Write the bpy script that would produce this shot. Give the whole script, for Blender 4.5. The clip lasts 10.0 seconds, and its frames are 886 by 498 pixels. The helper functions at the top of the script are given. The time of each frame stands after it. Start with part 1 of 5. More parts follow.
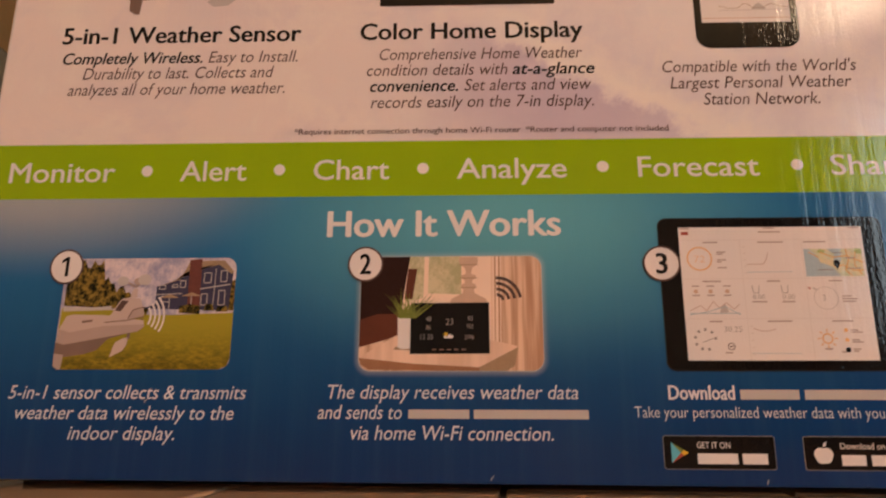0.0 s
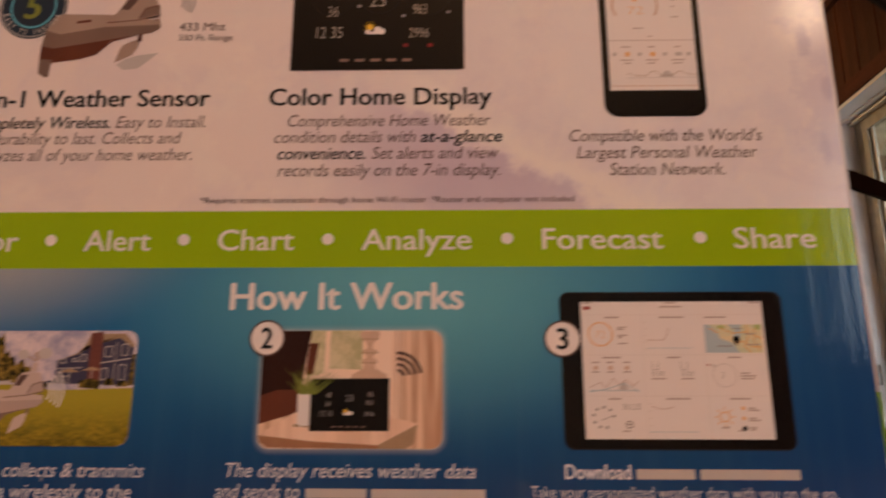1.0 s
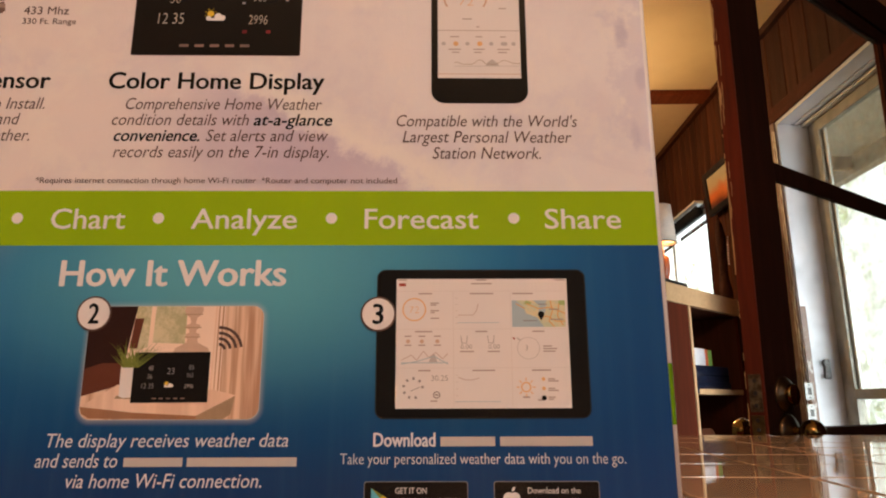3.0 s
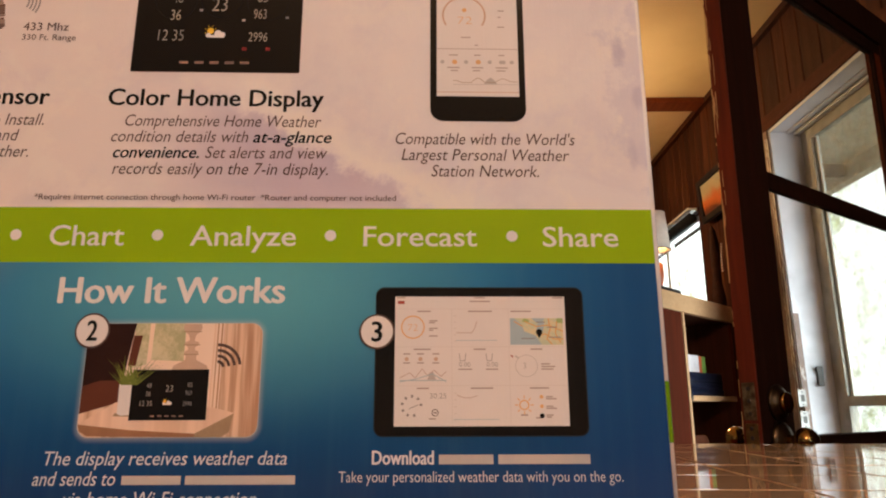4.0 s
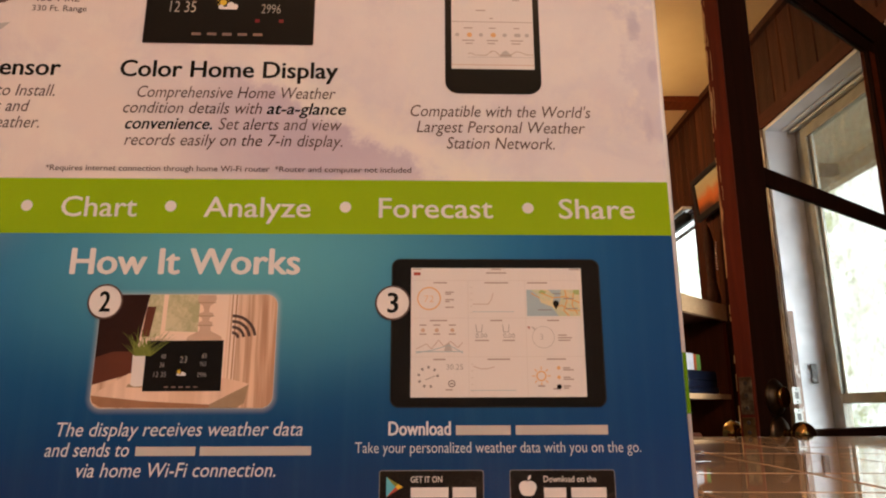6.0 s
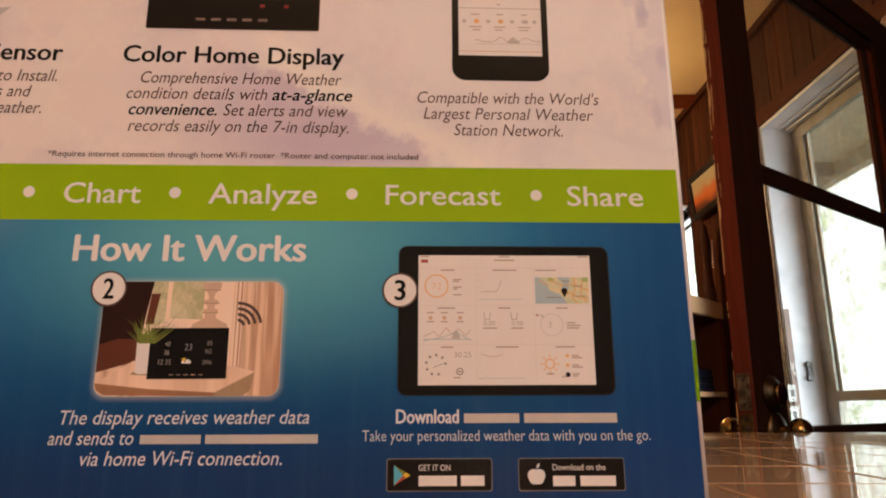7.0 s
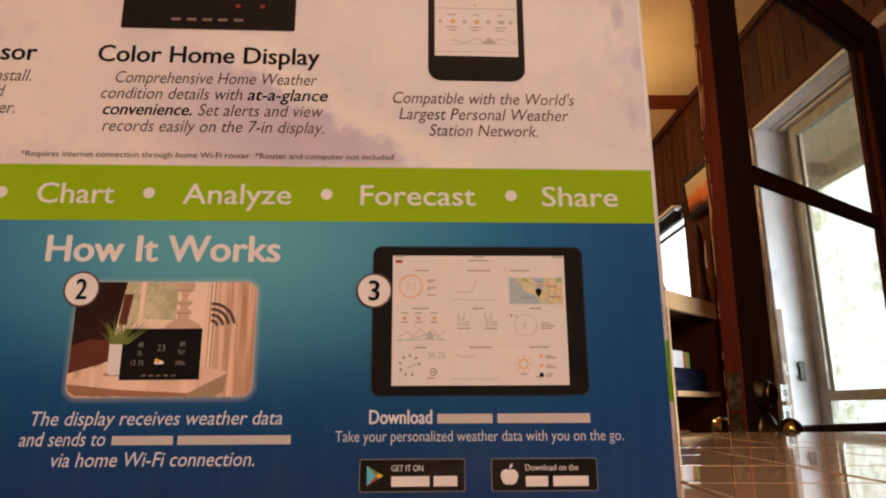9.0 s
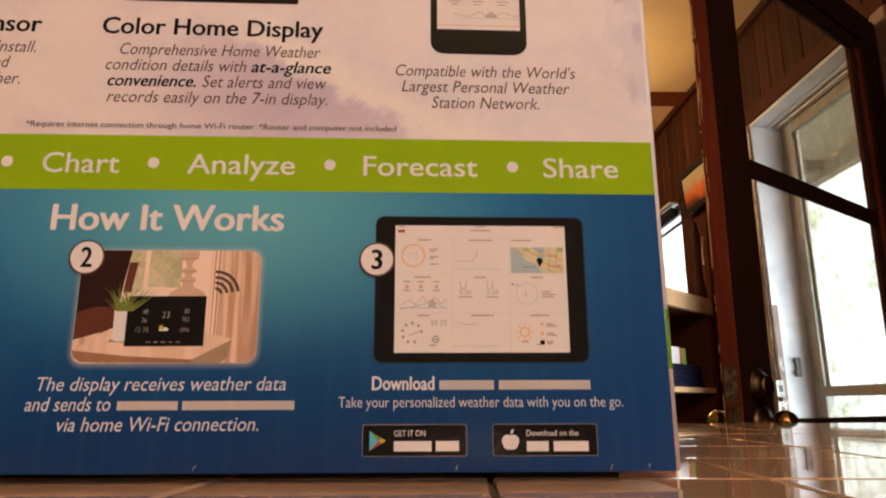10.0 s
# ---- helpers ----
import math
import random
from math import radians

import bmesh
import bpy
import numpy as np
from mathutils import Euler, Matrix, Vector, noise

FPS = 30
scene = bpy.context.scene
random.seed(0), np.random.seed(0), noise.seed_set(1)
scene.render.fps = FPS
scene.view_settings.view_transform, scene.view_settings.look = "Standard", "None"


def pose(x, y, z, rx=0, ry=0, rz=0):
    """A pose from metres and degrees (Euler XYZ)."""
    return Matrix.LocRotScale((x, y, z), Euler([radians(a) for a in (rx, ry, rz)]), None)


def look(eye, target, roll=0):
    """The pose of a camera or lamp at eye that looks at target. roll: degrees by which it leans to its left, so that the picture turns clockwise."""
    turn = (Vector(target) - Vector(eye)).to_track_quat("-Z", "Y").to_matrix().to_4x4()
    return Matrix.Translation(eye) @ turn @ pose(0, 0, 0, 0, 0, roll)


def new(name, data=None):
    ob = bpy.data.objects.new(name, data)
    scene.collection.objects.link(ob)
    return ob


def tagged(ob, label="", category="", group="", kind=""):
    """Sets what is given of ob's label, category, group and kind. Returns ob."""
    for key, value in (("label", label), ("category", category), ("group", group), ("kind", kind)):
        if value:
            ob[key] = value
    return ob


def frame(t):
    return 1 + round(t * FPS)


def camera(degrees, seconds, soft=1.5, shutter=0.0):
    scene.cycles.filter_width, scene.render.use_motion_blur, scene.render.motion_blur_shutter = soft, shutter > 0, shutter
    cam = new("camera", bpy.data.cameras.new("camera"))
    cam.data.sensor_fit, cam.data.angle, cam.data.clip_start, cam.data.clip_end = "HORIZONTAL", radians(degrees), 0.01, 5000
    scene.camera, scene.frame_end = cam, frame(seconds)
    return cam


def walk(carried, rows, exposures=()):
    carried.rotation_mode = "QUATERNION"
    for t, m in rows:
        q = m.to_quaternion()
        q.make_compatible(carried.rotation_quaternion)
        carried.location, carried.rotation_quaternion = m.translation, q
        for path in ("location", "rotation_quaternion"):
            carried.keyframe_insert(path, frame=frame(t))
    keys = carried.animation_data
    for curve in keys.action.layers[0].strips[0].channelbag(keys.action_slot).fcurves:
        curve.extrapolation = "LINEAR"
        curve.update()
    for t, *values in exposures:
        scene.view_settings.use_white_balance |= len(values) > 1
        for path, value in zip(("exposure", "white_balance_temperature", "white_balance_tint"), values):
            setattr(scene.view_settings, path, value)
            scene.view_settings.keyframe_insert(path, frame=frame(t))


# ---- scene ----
cam = camera(67.3, 10.0, soft=2.0, shutter=0.5)
PATH = [
    (0, (0.023, -0.24, 0.028), (-0.1, 1.7, 0.498), 0.2),
    (0.1, (0.0235, -0.2399, 0.0294), (-0.0912, 1.7, 0.5024), 0.2),
    (0.2, (0.0238, -0.2397, 0.0307), (-0.0891, 1.7, 0.5055), 0.21),
    (0.3, (0.0242, -0.2396, 0.032), (-0.0888, 1.701, 0.5088), 0.22),
    (0.4, (0.0249, -0.2396, 0.0337), (-0.0926, 1.701, 0.5081), 0.22),
    (0.5, (0.026, -0.24, 0.036), (-0.1, 1.702, 0.497), 0.2),
    (0.6, (0.0284, -0.2418, 0.041), (-0.0963, 1.705, 0.4918), 0.11),
    (0.7, (0.033, -0.244, 0.047), (-0.091, 1.708, 0.49), 0),
    (0.8, (0.0404, -0.2449, 0.0517), (-0.0812, 1.708, 0.5009), -0.069),
    (0.9, (0.049, -0.245, 0.0555), (-0.069, 1.706, 0.508), -0.1),
    (1, (0.057, -0.243, 0.056), (-0.048, 1.701, 0.517), 0),
    (1.1, (0.0663, -0.244, 0.0575), (-0.0344, 1.7, 0.5236), -0.04),
    (1.2, (0.0753, -0.245, 0.0588), (-0.02, 1.7, 0.523), -0.1),
    (1.3, (0.0833, -0.2442, 0.0595), (-0.0026, 1.7, 0.5322), -0.13),
    (1.4, (0.0909, -0.2428, 0.06), (0.0113, 1.701, 0.5391), -0.17),
    (1.5, (0.098, -0.242, 0.06), (0.023, 1.7, 0.53), -0.2),
    (1.6, (0.1047, -0.2427, 0.0591), (0.033, 1.696, 0.5333), -0.26),
    (1.7, (0.11, -0.244, 0.0575), (0.041, 1.693, 0.54), -0.3),
    (1.8, (0.1138, -0.245, 0.0555), (0.0474, 1.693, 0.5394), -0.27),
    (1.9, (0.1168, -0.246, 0.0532), (0.0595, 1.694, 0.5324), -0.23),
    (2, (0.119, -0.247, 0.051), (0.066, 1.696, 0.521), -0.2),
    (2.1, (0.1195, -0.2482, 0.0487), (0.0762, 1.698, 0.5118), -0.25),
    (2.2, (0.119, -0.249, 0.0472), (0.0894, 1.699, 0.4917), -0.3),
    (3.3, (0.1146, -0.2497, 0.0466), (0.0816, 1.695, 0.5099), -0.21),
    (3.5, (0.114, -0.25, 0.047), (0.09, 1.694, 0.516), -0.2),
    (4, (0.114, -0.252, 0.051), (0.099, 1.692, 0.52), -0.2),
    (4.5, (0.116, -0.251, 0.05), (0.108, 1.694, 0.518), -0.2),
    (5, (0.11, -0.249, 0.044), (0.108, 1.695, 0.512), -0.2),
    (5.5, (0.107, -0.249, 0.042), (0.109, 1.696, 0.508), -0.2),
    (6.8, (0.1018, -0.2455, 0.0377), (0.1108, 1.7, 0.5131), -0.2),
    (7, (0.101, -0.245, 0.037), (0.117, 1.7, 0.502), -0.2),
    (7.5, (0.104, -0.244, 0.036), (0.121, 1.701, 0.502), -0.2),
    (8, (0.105, -0.245, 0.036), (0.127, 1.7, 0.503), -0.3),
    (8.5, (0.108, -0.244, 0.038), (0.133, 1.701, 0.505), -0.3),
    (9, (0.109, -0.245, 0.037), (0.138, 1.7, 0.503), -0.3),
    (9.5, (0.107, -0.246, 0.033), (0.142, 1.699, 0.5), -0.3),
    (10, (0.107, -0.245, 0.026), (0.145, 1.701, 0.486), -0.2),
]
walk(cam, [(t, look(eye, target, roll)) for t, eye, target, roll in PATH],
     [(0, 0.02, 6530, 14), (0.7, -0.08, 6550, 15), (1.0, -0.22, 6580, 18), (1.25, -0.35, 6580, 19), (1.7, -0.13, 6450, 16),
      (2.2, 0.05, 6350, 12), (3.5, 0.15, 6240, 9), (5.5, 0.14, 6240, 9), (7.5, 0.20, 6220, 9), (9.5, 0.20, 6220, 9), (10, 0.27, 6220, 9)])

# ---- light ----
world = bpy.data.worlds.new("sky")
scene.world = world
world.use_nodes = True
wn = world.node_tree
sky = wn.nodes.new("ShaderNodeTexSky")
sky.sky_type, sky.sun_disc = "NISHITA", False
sky.sun_elevation, sky.sun_rotation = radians(48), radians(70)
wn.nodes["Background"].inputs["Strength"].default_value = 0.10
wn.links.new(sky.outputs[0], wn.nodes["Background"].inputs["Color"])


def lamp(name, kind, power, colour, m, **settings):
    data = bpy.data.lights.new(name, kind)
    data.energy, data.color = power, colour
    for key, value in settings.items():
        if key == "size":
            data.size = value
        if key == "size_y":
            data.shape, data.size_y = "RECTANGLE", value
        if key == "radius":
            data.shadow_soft_size = value
        if key == "angle":
            data.angle = value
        if key == "spread":
            data.spread = value
    ob = new(name, data)
    ob.matrix_world = m
    return ob


lamp("sun", "SUN", 3.0, (1.0, 0.93, 0.82), look((6, 2, 7), (1.5, 3.6, 0)), angle=radians(0.5))
# area lamps added for the sky light that comes in at the doorway, at the sink window and at the far window
# added out of sight beside the doorway, spread narrowed to brighten the far jamb
lamp("doorway_daylight_fill", "AREA", 19, (0.92, 0.96, 1.0), look((2.15, 1.35, 0.10), (1.45, 2.25, 0.05)), size=1.1, size_y=1.1, spread=radians(100))
lamp("sink_window_daylight", "AREA", 20, (0.74, 0.89, 1.0), look((1.60, -1.82, 0.75), (0.0, -1.82, 0.7)), size=1.16, size_y=0.92)
lamp("far_window_daylight", "AREA", 10, (0.9, 0.96, 1.0), look((1.62, 3.95, 0.85), (0.0, 3.9, 0.6)), size=1.2, size_y=0.5)
# the kitchen's and the far room's warm ceiling lights, and the table lamp
lamp("kitchen_bulb", "POINT", 49, (1.0, 0.61, 0.42), pose(0.30, -1.35, 1.36), radius=0.09)
lamp("sink_bulb", "POINT", 12, (1.0, 0.74, 0.48), pose(1.38, -2.0, 1.52), radius=0.10)
lamp("far_room_bulb", "POINT", 53, (1.0, 0.62, 0.30), pose(0.2, 2.9, 1.27), radius=0.09)
lamp("table_lamp_bulb", "POINT", 4.5, (1.0, 0.74, 0.30), pose(1.032, 2.624, 0.794), radius=0.02)


# ---- materials ----
class Nodes:
    """A material with a principled shader, and short ways to add nodes to it."""

    def __init__(self, name, rough=0.5, metal=0.0, spec=0.5):
        self.m = bpy.data.materials.new(name)
        self.m.use_nodes = True
        self.t = self.m.node_tree
        self.b = self.t.nodes["Principled BSDF"]
        self.b.inputs["Roughness"].default_value = rough
        self.b.inputs["Metallic"].default_value = metal
        self.b.inputs["Specular IOR Level"].default_value = spec
        self.c = self.t.nodes.new("ShaderNodeTexCoord").outputs["Object"]

    def put(self, socket, v):
        if isinstance(v, bpy.types.NodeSocket):
            self.t.links.new(v, socket)
        elif isinstance(v, tuple) and len(v) == 3 and socket.type == "RGBA":
            socket.default_value = (*v, 1)
        else:
            socket.default_value = v

    def math(self, op, a, b=0.0, c=None, clamp=False):
        n = self.t.nodes.new("ShaderNodeMath")
        n.operation, n.use_clamp = op, clamp
        for i, v in enumerate((a, b) if c is None else (a, b, c)):
            self.put(n.inputs[i], v)
        return n.outputs[0]

    def scaled(self, x, y, z):
        n = self.t.nodes.new("ShaderNodeVectorMath")
        n.operation = "MULTIPLY"
        self.put(n.inputs[0], self.c)
        n.inputs[1].default_value = (x, y, z)
        return n.outputs[0]

    def noise(self, scale, detail=3.0, rough=0.5, stretch=(1, 1, 1), distort=0.0):
        n = self.t.nodes.new("ShaderNodeTexNoise")
        self.put(n.inputs["Vector"], self.scaled(*stretch))
        n.inputs["Scale"].default_value, n.inputs["Detail"].default_value = scale, detail
        n.inputs["Roughness"].default_value, n.inputs["Distortion"].default_value = rough, distort
        return n.outputs["Fac"]

    def voronoi(self, scale, stretch=(1, 1, 1)):
        n = self.t.nodes.new("ShaderNodeTexVoronoi")
        self.put(n.inputs["Vector"], self.scaled(*stretch))
        n.inputs["Scale"].default_value = scale
        return n.outputs["Distance"]

    def axis(self, which):
        n = self.t.nodes.new("ShaderNodeSeparateXYZ")
        self.put(n.inputs[0], self.c)
        return n.outputs[which]

    def ramp(self, v, a, b):
        """0 at a, 1 at b, smooth between."""
        n = self.t.nodes.new("ShaderNodeMapRange")
        n.interpolation_type = "SMOOTHSTEP"
        self.put(n.inputs["Value"], v)
        n.inputs["From Min"].default_value, n.inputs["From Max"].default_value = a, b
        return n.outputs["Result"]

    def mix(self, fac, a, b):
        n = self.t.nodes.new("ShaderNodeMix")
        n.data_type = "RGBA"
        self.put(n.inputs[0], fac)
        self.put(n.inputs[6], a)
        self.put(n.inputs[7], b)
        return n.outputs[2]

    def random(self):
        return self.t.nodes.new("ShaderNodeObjectInfo").outputs["Random"]

    def blob(self, x, z, rx, rz):
        """1 at a spot of the front panel, 0 outside its ellipse."""
        dx = self.math("MULTIPLY", self.math("SUBTRACT", self.axis(0), x), 1 / rx)
        dz = self.math("MULTIPLY", self.math("SUBTRACT", self.axis(2), z), 1 / rz)
        d = self.math("SQRT", self.math("ADD", self.math("MULTIPLY", dx, dx), self.math("MULTIPLY", dz, dz)))
        return self.math("SUBTRACT", 1.0, d)

    def colour(self, v):
        self.put(self.b.inputs["Base Color"], v)
        return self

    def rough(self, v):
        self.put(self.b.inputs["Roughness"], v)
        return self

    def bump(self, height, depth, strength=1.0):
        n = self.t.nodes.new("ShaderNodeBump")
        n.inputs["Distance"].default_value, n.inputs["Strength"].default_value = depth, strength
        self.put(n.inputs["Height"], height)
        self.put(self.b.inputs["Normal"], n.outputs[0])
        return self


def flutes(n):
    """The board's flutes, which show through the glossy print as upright ripples."""
    a = n.noise(1.0, 2.0, 0.5, (330, 330, 7))
    b = n.noise(1.0, 2.0, 0.6, (1100, 1100, 700))
    n.bump(n.math("ADD", a, n.math("MULTIPLY", b, 0.50)), 0.000095, 1.0)
    return n


def ink(name, colour, other=None, rough=0.045, scale=90.0):
    """A printed, varnished colour."""
    n = Nodes(name, rough, 0.0, 0.42)
    other = other or tuple(c * 0.88 for c in colour)
    n.colour(n.mix(n.noise(scale, 4.0), colour, other))
    return flutes(n).m


def plain(name, colour, rough=0.5, metal=0.0, other=None, scale=12.0, depth=0.0006, grain=60.0, spec=0.5):
    n = Nodes(name, rough, metal, spec)
    other = other or tuple(c * 0.8 for c in colour)
    n.colour(n.mix(n.ramp(n.noise(scale, 5.0, 0.6), 0.35, 0.68), colour, other))
    n.rough(n.math("ADD", rough - 0.07, n.math("MULTIPLY", n.noise(scale * 3, 3.0), 0.14)))
    return n.bump(n.noise(grain, 4.0, 0.6), depth, 0.6).m


def timber(name, colour, other, rough=0.45, along=2, scale=1.0, vary=0.25):
    """Wood with its grain along one axis."""
    n = Nodes(name, rough, 0.0, 0.08 if rough > 0.55 else 0.35)
    st = [55 * scale, 55 * scale, 55 * scale]
    st[along] = 3.0 * scale
    g = n.noise(1.0, 5.0, 0.65, tuple(st), 0.6)
    c = n.mix(n.ramp(g, 0.3, 0.7), colour, other)
    c = n.mix(n.math("MULTIPLY", n.random(), vary), c, tuple(v * 0.45 for v in other))
    n.colour(n.mix(n.math("MULTIPLY", n.ramp(n.noise(4.0, 3.0), 0.45, 0.7), 0.35), c, tuple(v * 0.6 for v in colour)))
    return n.bump(g, 0.0008, 0.5).m


def worn_paint(name, colour, under, amount=0.62, rough=0.5):
    n = Nodes(name, rough)
    chips = n.ramp(n.noise(38.0, 6.0, 0.7, (1, 1, 0.35)), amount, amount + 0.03)
    dirt = n.mix(n.ramp(n.noise(6.0, 5.0, 0.65), 0.4, 0.75), colour, tuple(c * 0.72 for c in colour))
    n.colour(n.mix(chips, dirt, under))
    return n.bump(n.math("SUBTRACT", n.noise(80.0, 3.0), chips), 0.0008, 0.5).m


def glass(name, haze=0.0):
    """A window pane: clear, a little mirror, and some dust."""
    n = Nodes(name, 0.4)
    t = n.t
    clear = t.nodes.new("ShaderNodeBsdfTransparent")
    clear.inputs[0].default_value = (0.96, 0.98, 0.97, 1)
    gloss = t.nodes.new("ShaderNodeBsdfGlossy")
    gloss.inputs["Roughness"].default_value = 0.02
    mixed = t.nodes.new("ShaderNodeMixShader")
    edge = t.nodes.new("ShaderNodeLayerWeight")
    edge.inputs[0].default_value = 0.5
    n.put(mixed.inputs[0], n.math("ADD", 0.02, n.math("MULTIPLY", n.math("POWER", edge.outputs["Facing"], 5.0), 0.5)))
    t.links.new(clear.outputs[0], mixed.inputs[1])
    t.links.new(gloss.outputs[0], mixed.inputs[2])
    dusty = t.nodes.new("ShaderNodeMixShader")
    n.colour((0.62, 0.60, 0.52))
    n.put(dusty.inputs[0], n.math("MULTIPLY", n.ramp(n.noise(26.0, 6.0, 0.7), 0.2, 0.8), haze))
    t.links.new(mixed.outputs[0], dusty.inputs[1])
    t.links.new(n.b.outputs[0], dusty.inputs[2])
    t.links.new(dusty.outputs[0], t.nodes["Material Output"].inputs[0])
    return n.m


def glow(name, colour, strength):
    n = Nodes(name, 0.6)
    n.colour(colour)
    n.put(n.b.inputs["Emission Color"], colour)
    n.b.inputs["Emission Strength"].default_value = strength
    return n.m


def upper_print():
    """Pale pinkish sky with a bank of white cloud and lilac gaps."""
    n = Nodes("sky_print", 0.045, 0.0, 0.42)
    wob = n.math("MULTIPLY", n.math("SUBTRACT", n.noise(62.0, 8.0, 0.70), 0.5), 2.2)
    fine = n.math("MULTIPLY", n.math("SUBTRACT", n.noise(22.0, 3.0), 0.5), 0.8)
    c = n.mix(n.ramp(n.axis(0), -0.10, 0.16), (0.80, 0.70, 0.66), (0.76, 0.72, 0.74))
    c = n.mix(n.math("MULTIPLY", n.ramp(n.noise(15.0, 7.0, 0.66, (1, 1, 1.2), 0.5), 0.46, 0.62), 0.26), c, (0.58, 0.52, 0.62))
    c = n.mix(n.math("MULTIPLY", n.ramp(n.noise(24.0, 7.0, 0.68, (1.2, 1, 1), 0.4), 0.50, 0.62), 0.30), c, (0.87, 0.81, 0.72))
    # the lilac gap lies below a ragged edge of cloud that falls towards the right
    below = n.math("SUBTRACT", n.math("SUBTRACT", 0.2130, n.math("MULTIPLY", n.axis(0), 0.60)), n.axis(2))
    edge = n.math("ADD", below, n.math("MULTIPLY", wob, 0.017))
    inside = n.ramp(n.math("ADD", n.blob(0.062, 0.152, 0.090, 0.052), n.math("MULTIPLY", fine, 0.3)), 0.0, 0.75)
    gaps = n.math("MULTIPLY", n.ramp(edge, 0.020, 0.027), inside)
    c = n.mix(n.math("MULTIPLY", gaps, 0.56), c, (0.44, 0.35, 0.50))
    rim = n.math("MULTIPLY", n.math("MULTIPLY", n.ramp(edge, 0.000, 0.016), n.math("SUBTRACT", 1.0, n.ramp(edge, 0.016, 0.026))), n.ramp(n.axis(0), 0.005, 0.05))
    c = n.mix(n.math("MULTIPLY", rim, 0.7), c, (0.86, 0.80, 0.72))
    upper = n.ramp(n.math("ADD", n.blob(0.160, 0.232, 0.058, 0.050), n.math("MULTIPLY", wob, 0.5)), 0.0, 0.9)
    c = n.mix(n.math("MULTIPLY", upper, 0.42), c, (0.50, 0.46, 0.58))
    bank = n.math("MULTIPLY", n.ramp(n.math("ADD", n.blob(0.130, 0.205, 0.085, 0.060), wob), 0.0, 0.6), 0.35)
    c = n.mix(bank, c, (0.84, 0.78, 0.74))
    right = n.ramp(n.math("ADD", n.blob(0.200, 0.178, 0.026, 0.060), n.math("MULTIPLY", wob, 1.3)), 0.10, 0.5)
    c = n.mix(n.math("MULTIPLY", right, 0.30), c, (0.46, 0.43, 0.60))
    for x, z, rx, rz, amount in ((0.1855, 0.196, 0.0045, 0.011, 0.9), (0.1925, 0.176, 0.0040, 0.009, 0.6), (0.1885, 0.150, 0.0030, 0.010, 0.4)):
        streak = n.ramp(n.math("ADD", n.blob(x, z, rx, rz), n.math("MULTIPLY", wob, 0.45)), 0.15, 0.7)
        c = n.mix(n.math("MULTIPLY", streak, amount * 0.55), c, (0.36, 0.33, 0.50))
    return flutes(n.colour(c)).m


def lower_print():
    """Blue that deepens downwards and to the right, with paler glows along its top."""
    n = Nodes("blue_print", 0.045, 0.0, 0.42)
    c = n.mix(n.ramp(n.axis(2), 0.0, 0.112), (0.007, 0.034, 0.128), (0.020, 0.150, 0.345))
    c = n.mix(n.math("MULTIPLY", n.ramp(n.blob(-0.150, 0.120, 0.115, 0.046), 0.0, 0.8), 0.85), c, (0.40, 0.42, 0.42))
    c = n.mix(n.math("MULTIPLY", n.ramp(n.blob(0.030, 0.100, 0.130, 0.066), 0.0, 1.0), 0.72), c, (0.15, 0.49, 0.54))
    c = n.mix(n.math("MULTIPLY", n.ramp(n.axis(0), 0.115, 0.195), 0.75), c, (0.011, 0.052, 0.190))
    # soft pale glow round the framed photo
    dx = n.math("MAXIMUM", n.math("SUBTRACT", n.math("ABSOLUTE", n.math("SUBTRACT", n.axis(0), 0.0106)), 0.0290), 0.0)
    dz = n.math("MAXIMUM", n.math("SUBTRACT", n.math("ABSOLUTE", n.math("SUBTRACT", n.axis(2), 0.0622)), 0.0168), 0.0)
    far = n.math("SQRT", n.math("ADD", n.math("MULTIPLY", dx, dx), n.math("MULTIPLY", dz, dz)))
    c = n.mix(n.math("MULTIPLY", n.math("SUBTRACT", 1.0, n.ramp(far, 0.0024, 0.0066)), 0.55), c, (0.62, 0.60, 0.62))
    streak = n.ramp(n.noise(1.0, 3.0, 0.6, (160, 160, 3)), 0.4, 0.75)
    c = n.mix(n.math("MULTIPLY", streak, 0.05), c, (0.10, 0.25, 0.36))
    return flutes(n.colour(c)).m


def lawn_print():
    n = Nodes("lawn_print", 0.045, 0.0, 0.42)
    c = n.mix(n.ramp(n.noise(420.0, 5.0, 0.7, (1, 1, 2.2)), 0.35, 0.68), (0.34, 0.245, 0.022), (0.12, 0.100, 0.014))
    c = n.mix(n.math("MULTIPLY", n.ramp(n.noise(110.0, 4.0, 0.6, (1, 1, 2.0)), 0.42, 0.66), 0.65), c, (0.085, 0.075, 0.012))
    return flutes(n.colour(n.mix(n.ramp(n.axis(2), 0.042, 0.060), c, (0.36, 0.31, 0.03)))).m


def foliage_print(name, light, dark, scale):
    n = Nodes(name, 0.045, 0.0, 0.42)
    return flutes(n.colour(n.mix(n.ramp(n.noise(scale, 6.0, 0.75), 0.4, 0.62), dark, light))).m


def striped_print(name, light, dark, freq):
    n = Nodes(name, 0.045, 0.0, 0.42)
    return flutes(n.colour(n.mix(n.ramp(n.noise(1.0, 3.0, 0.6, (freq, freq, freq * 0.04)), 0.36, 0.64), light, dark))).m


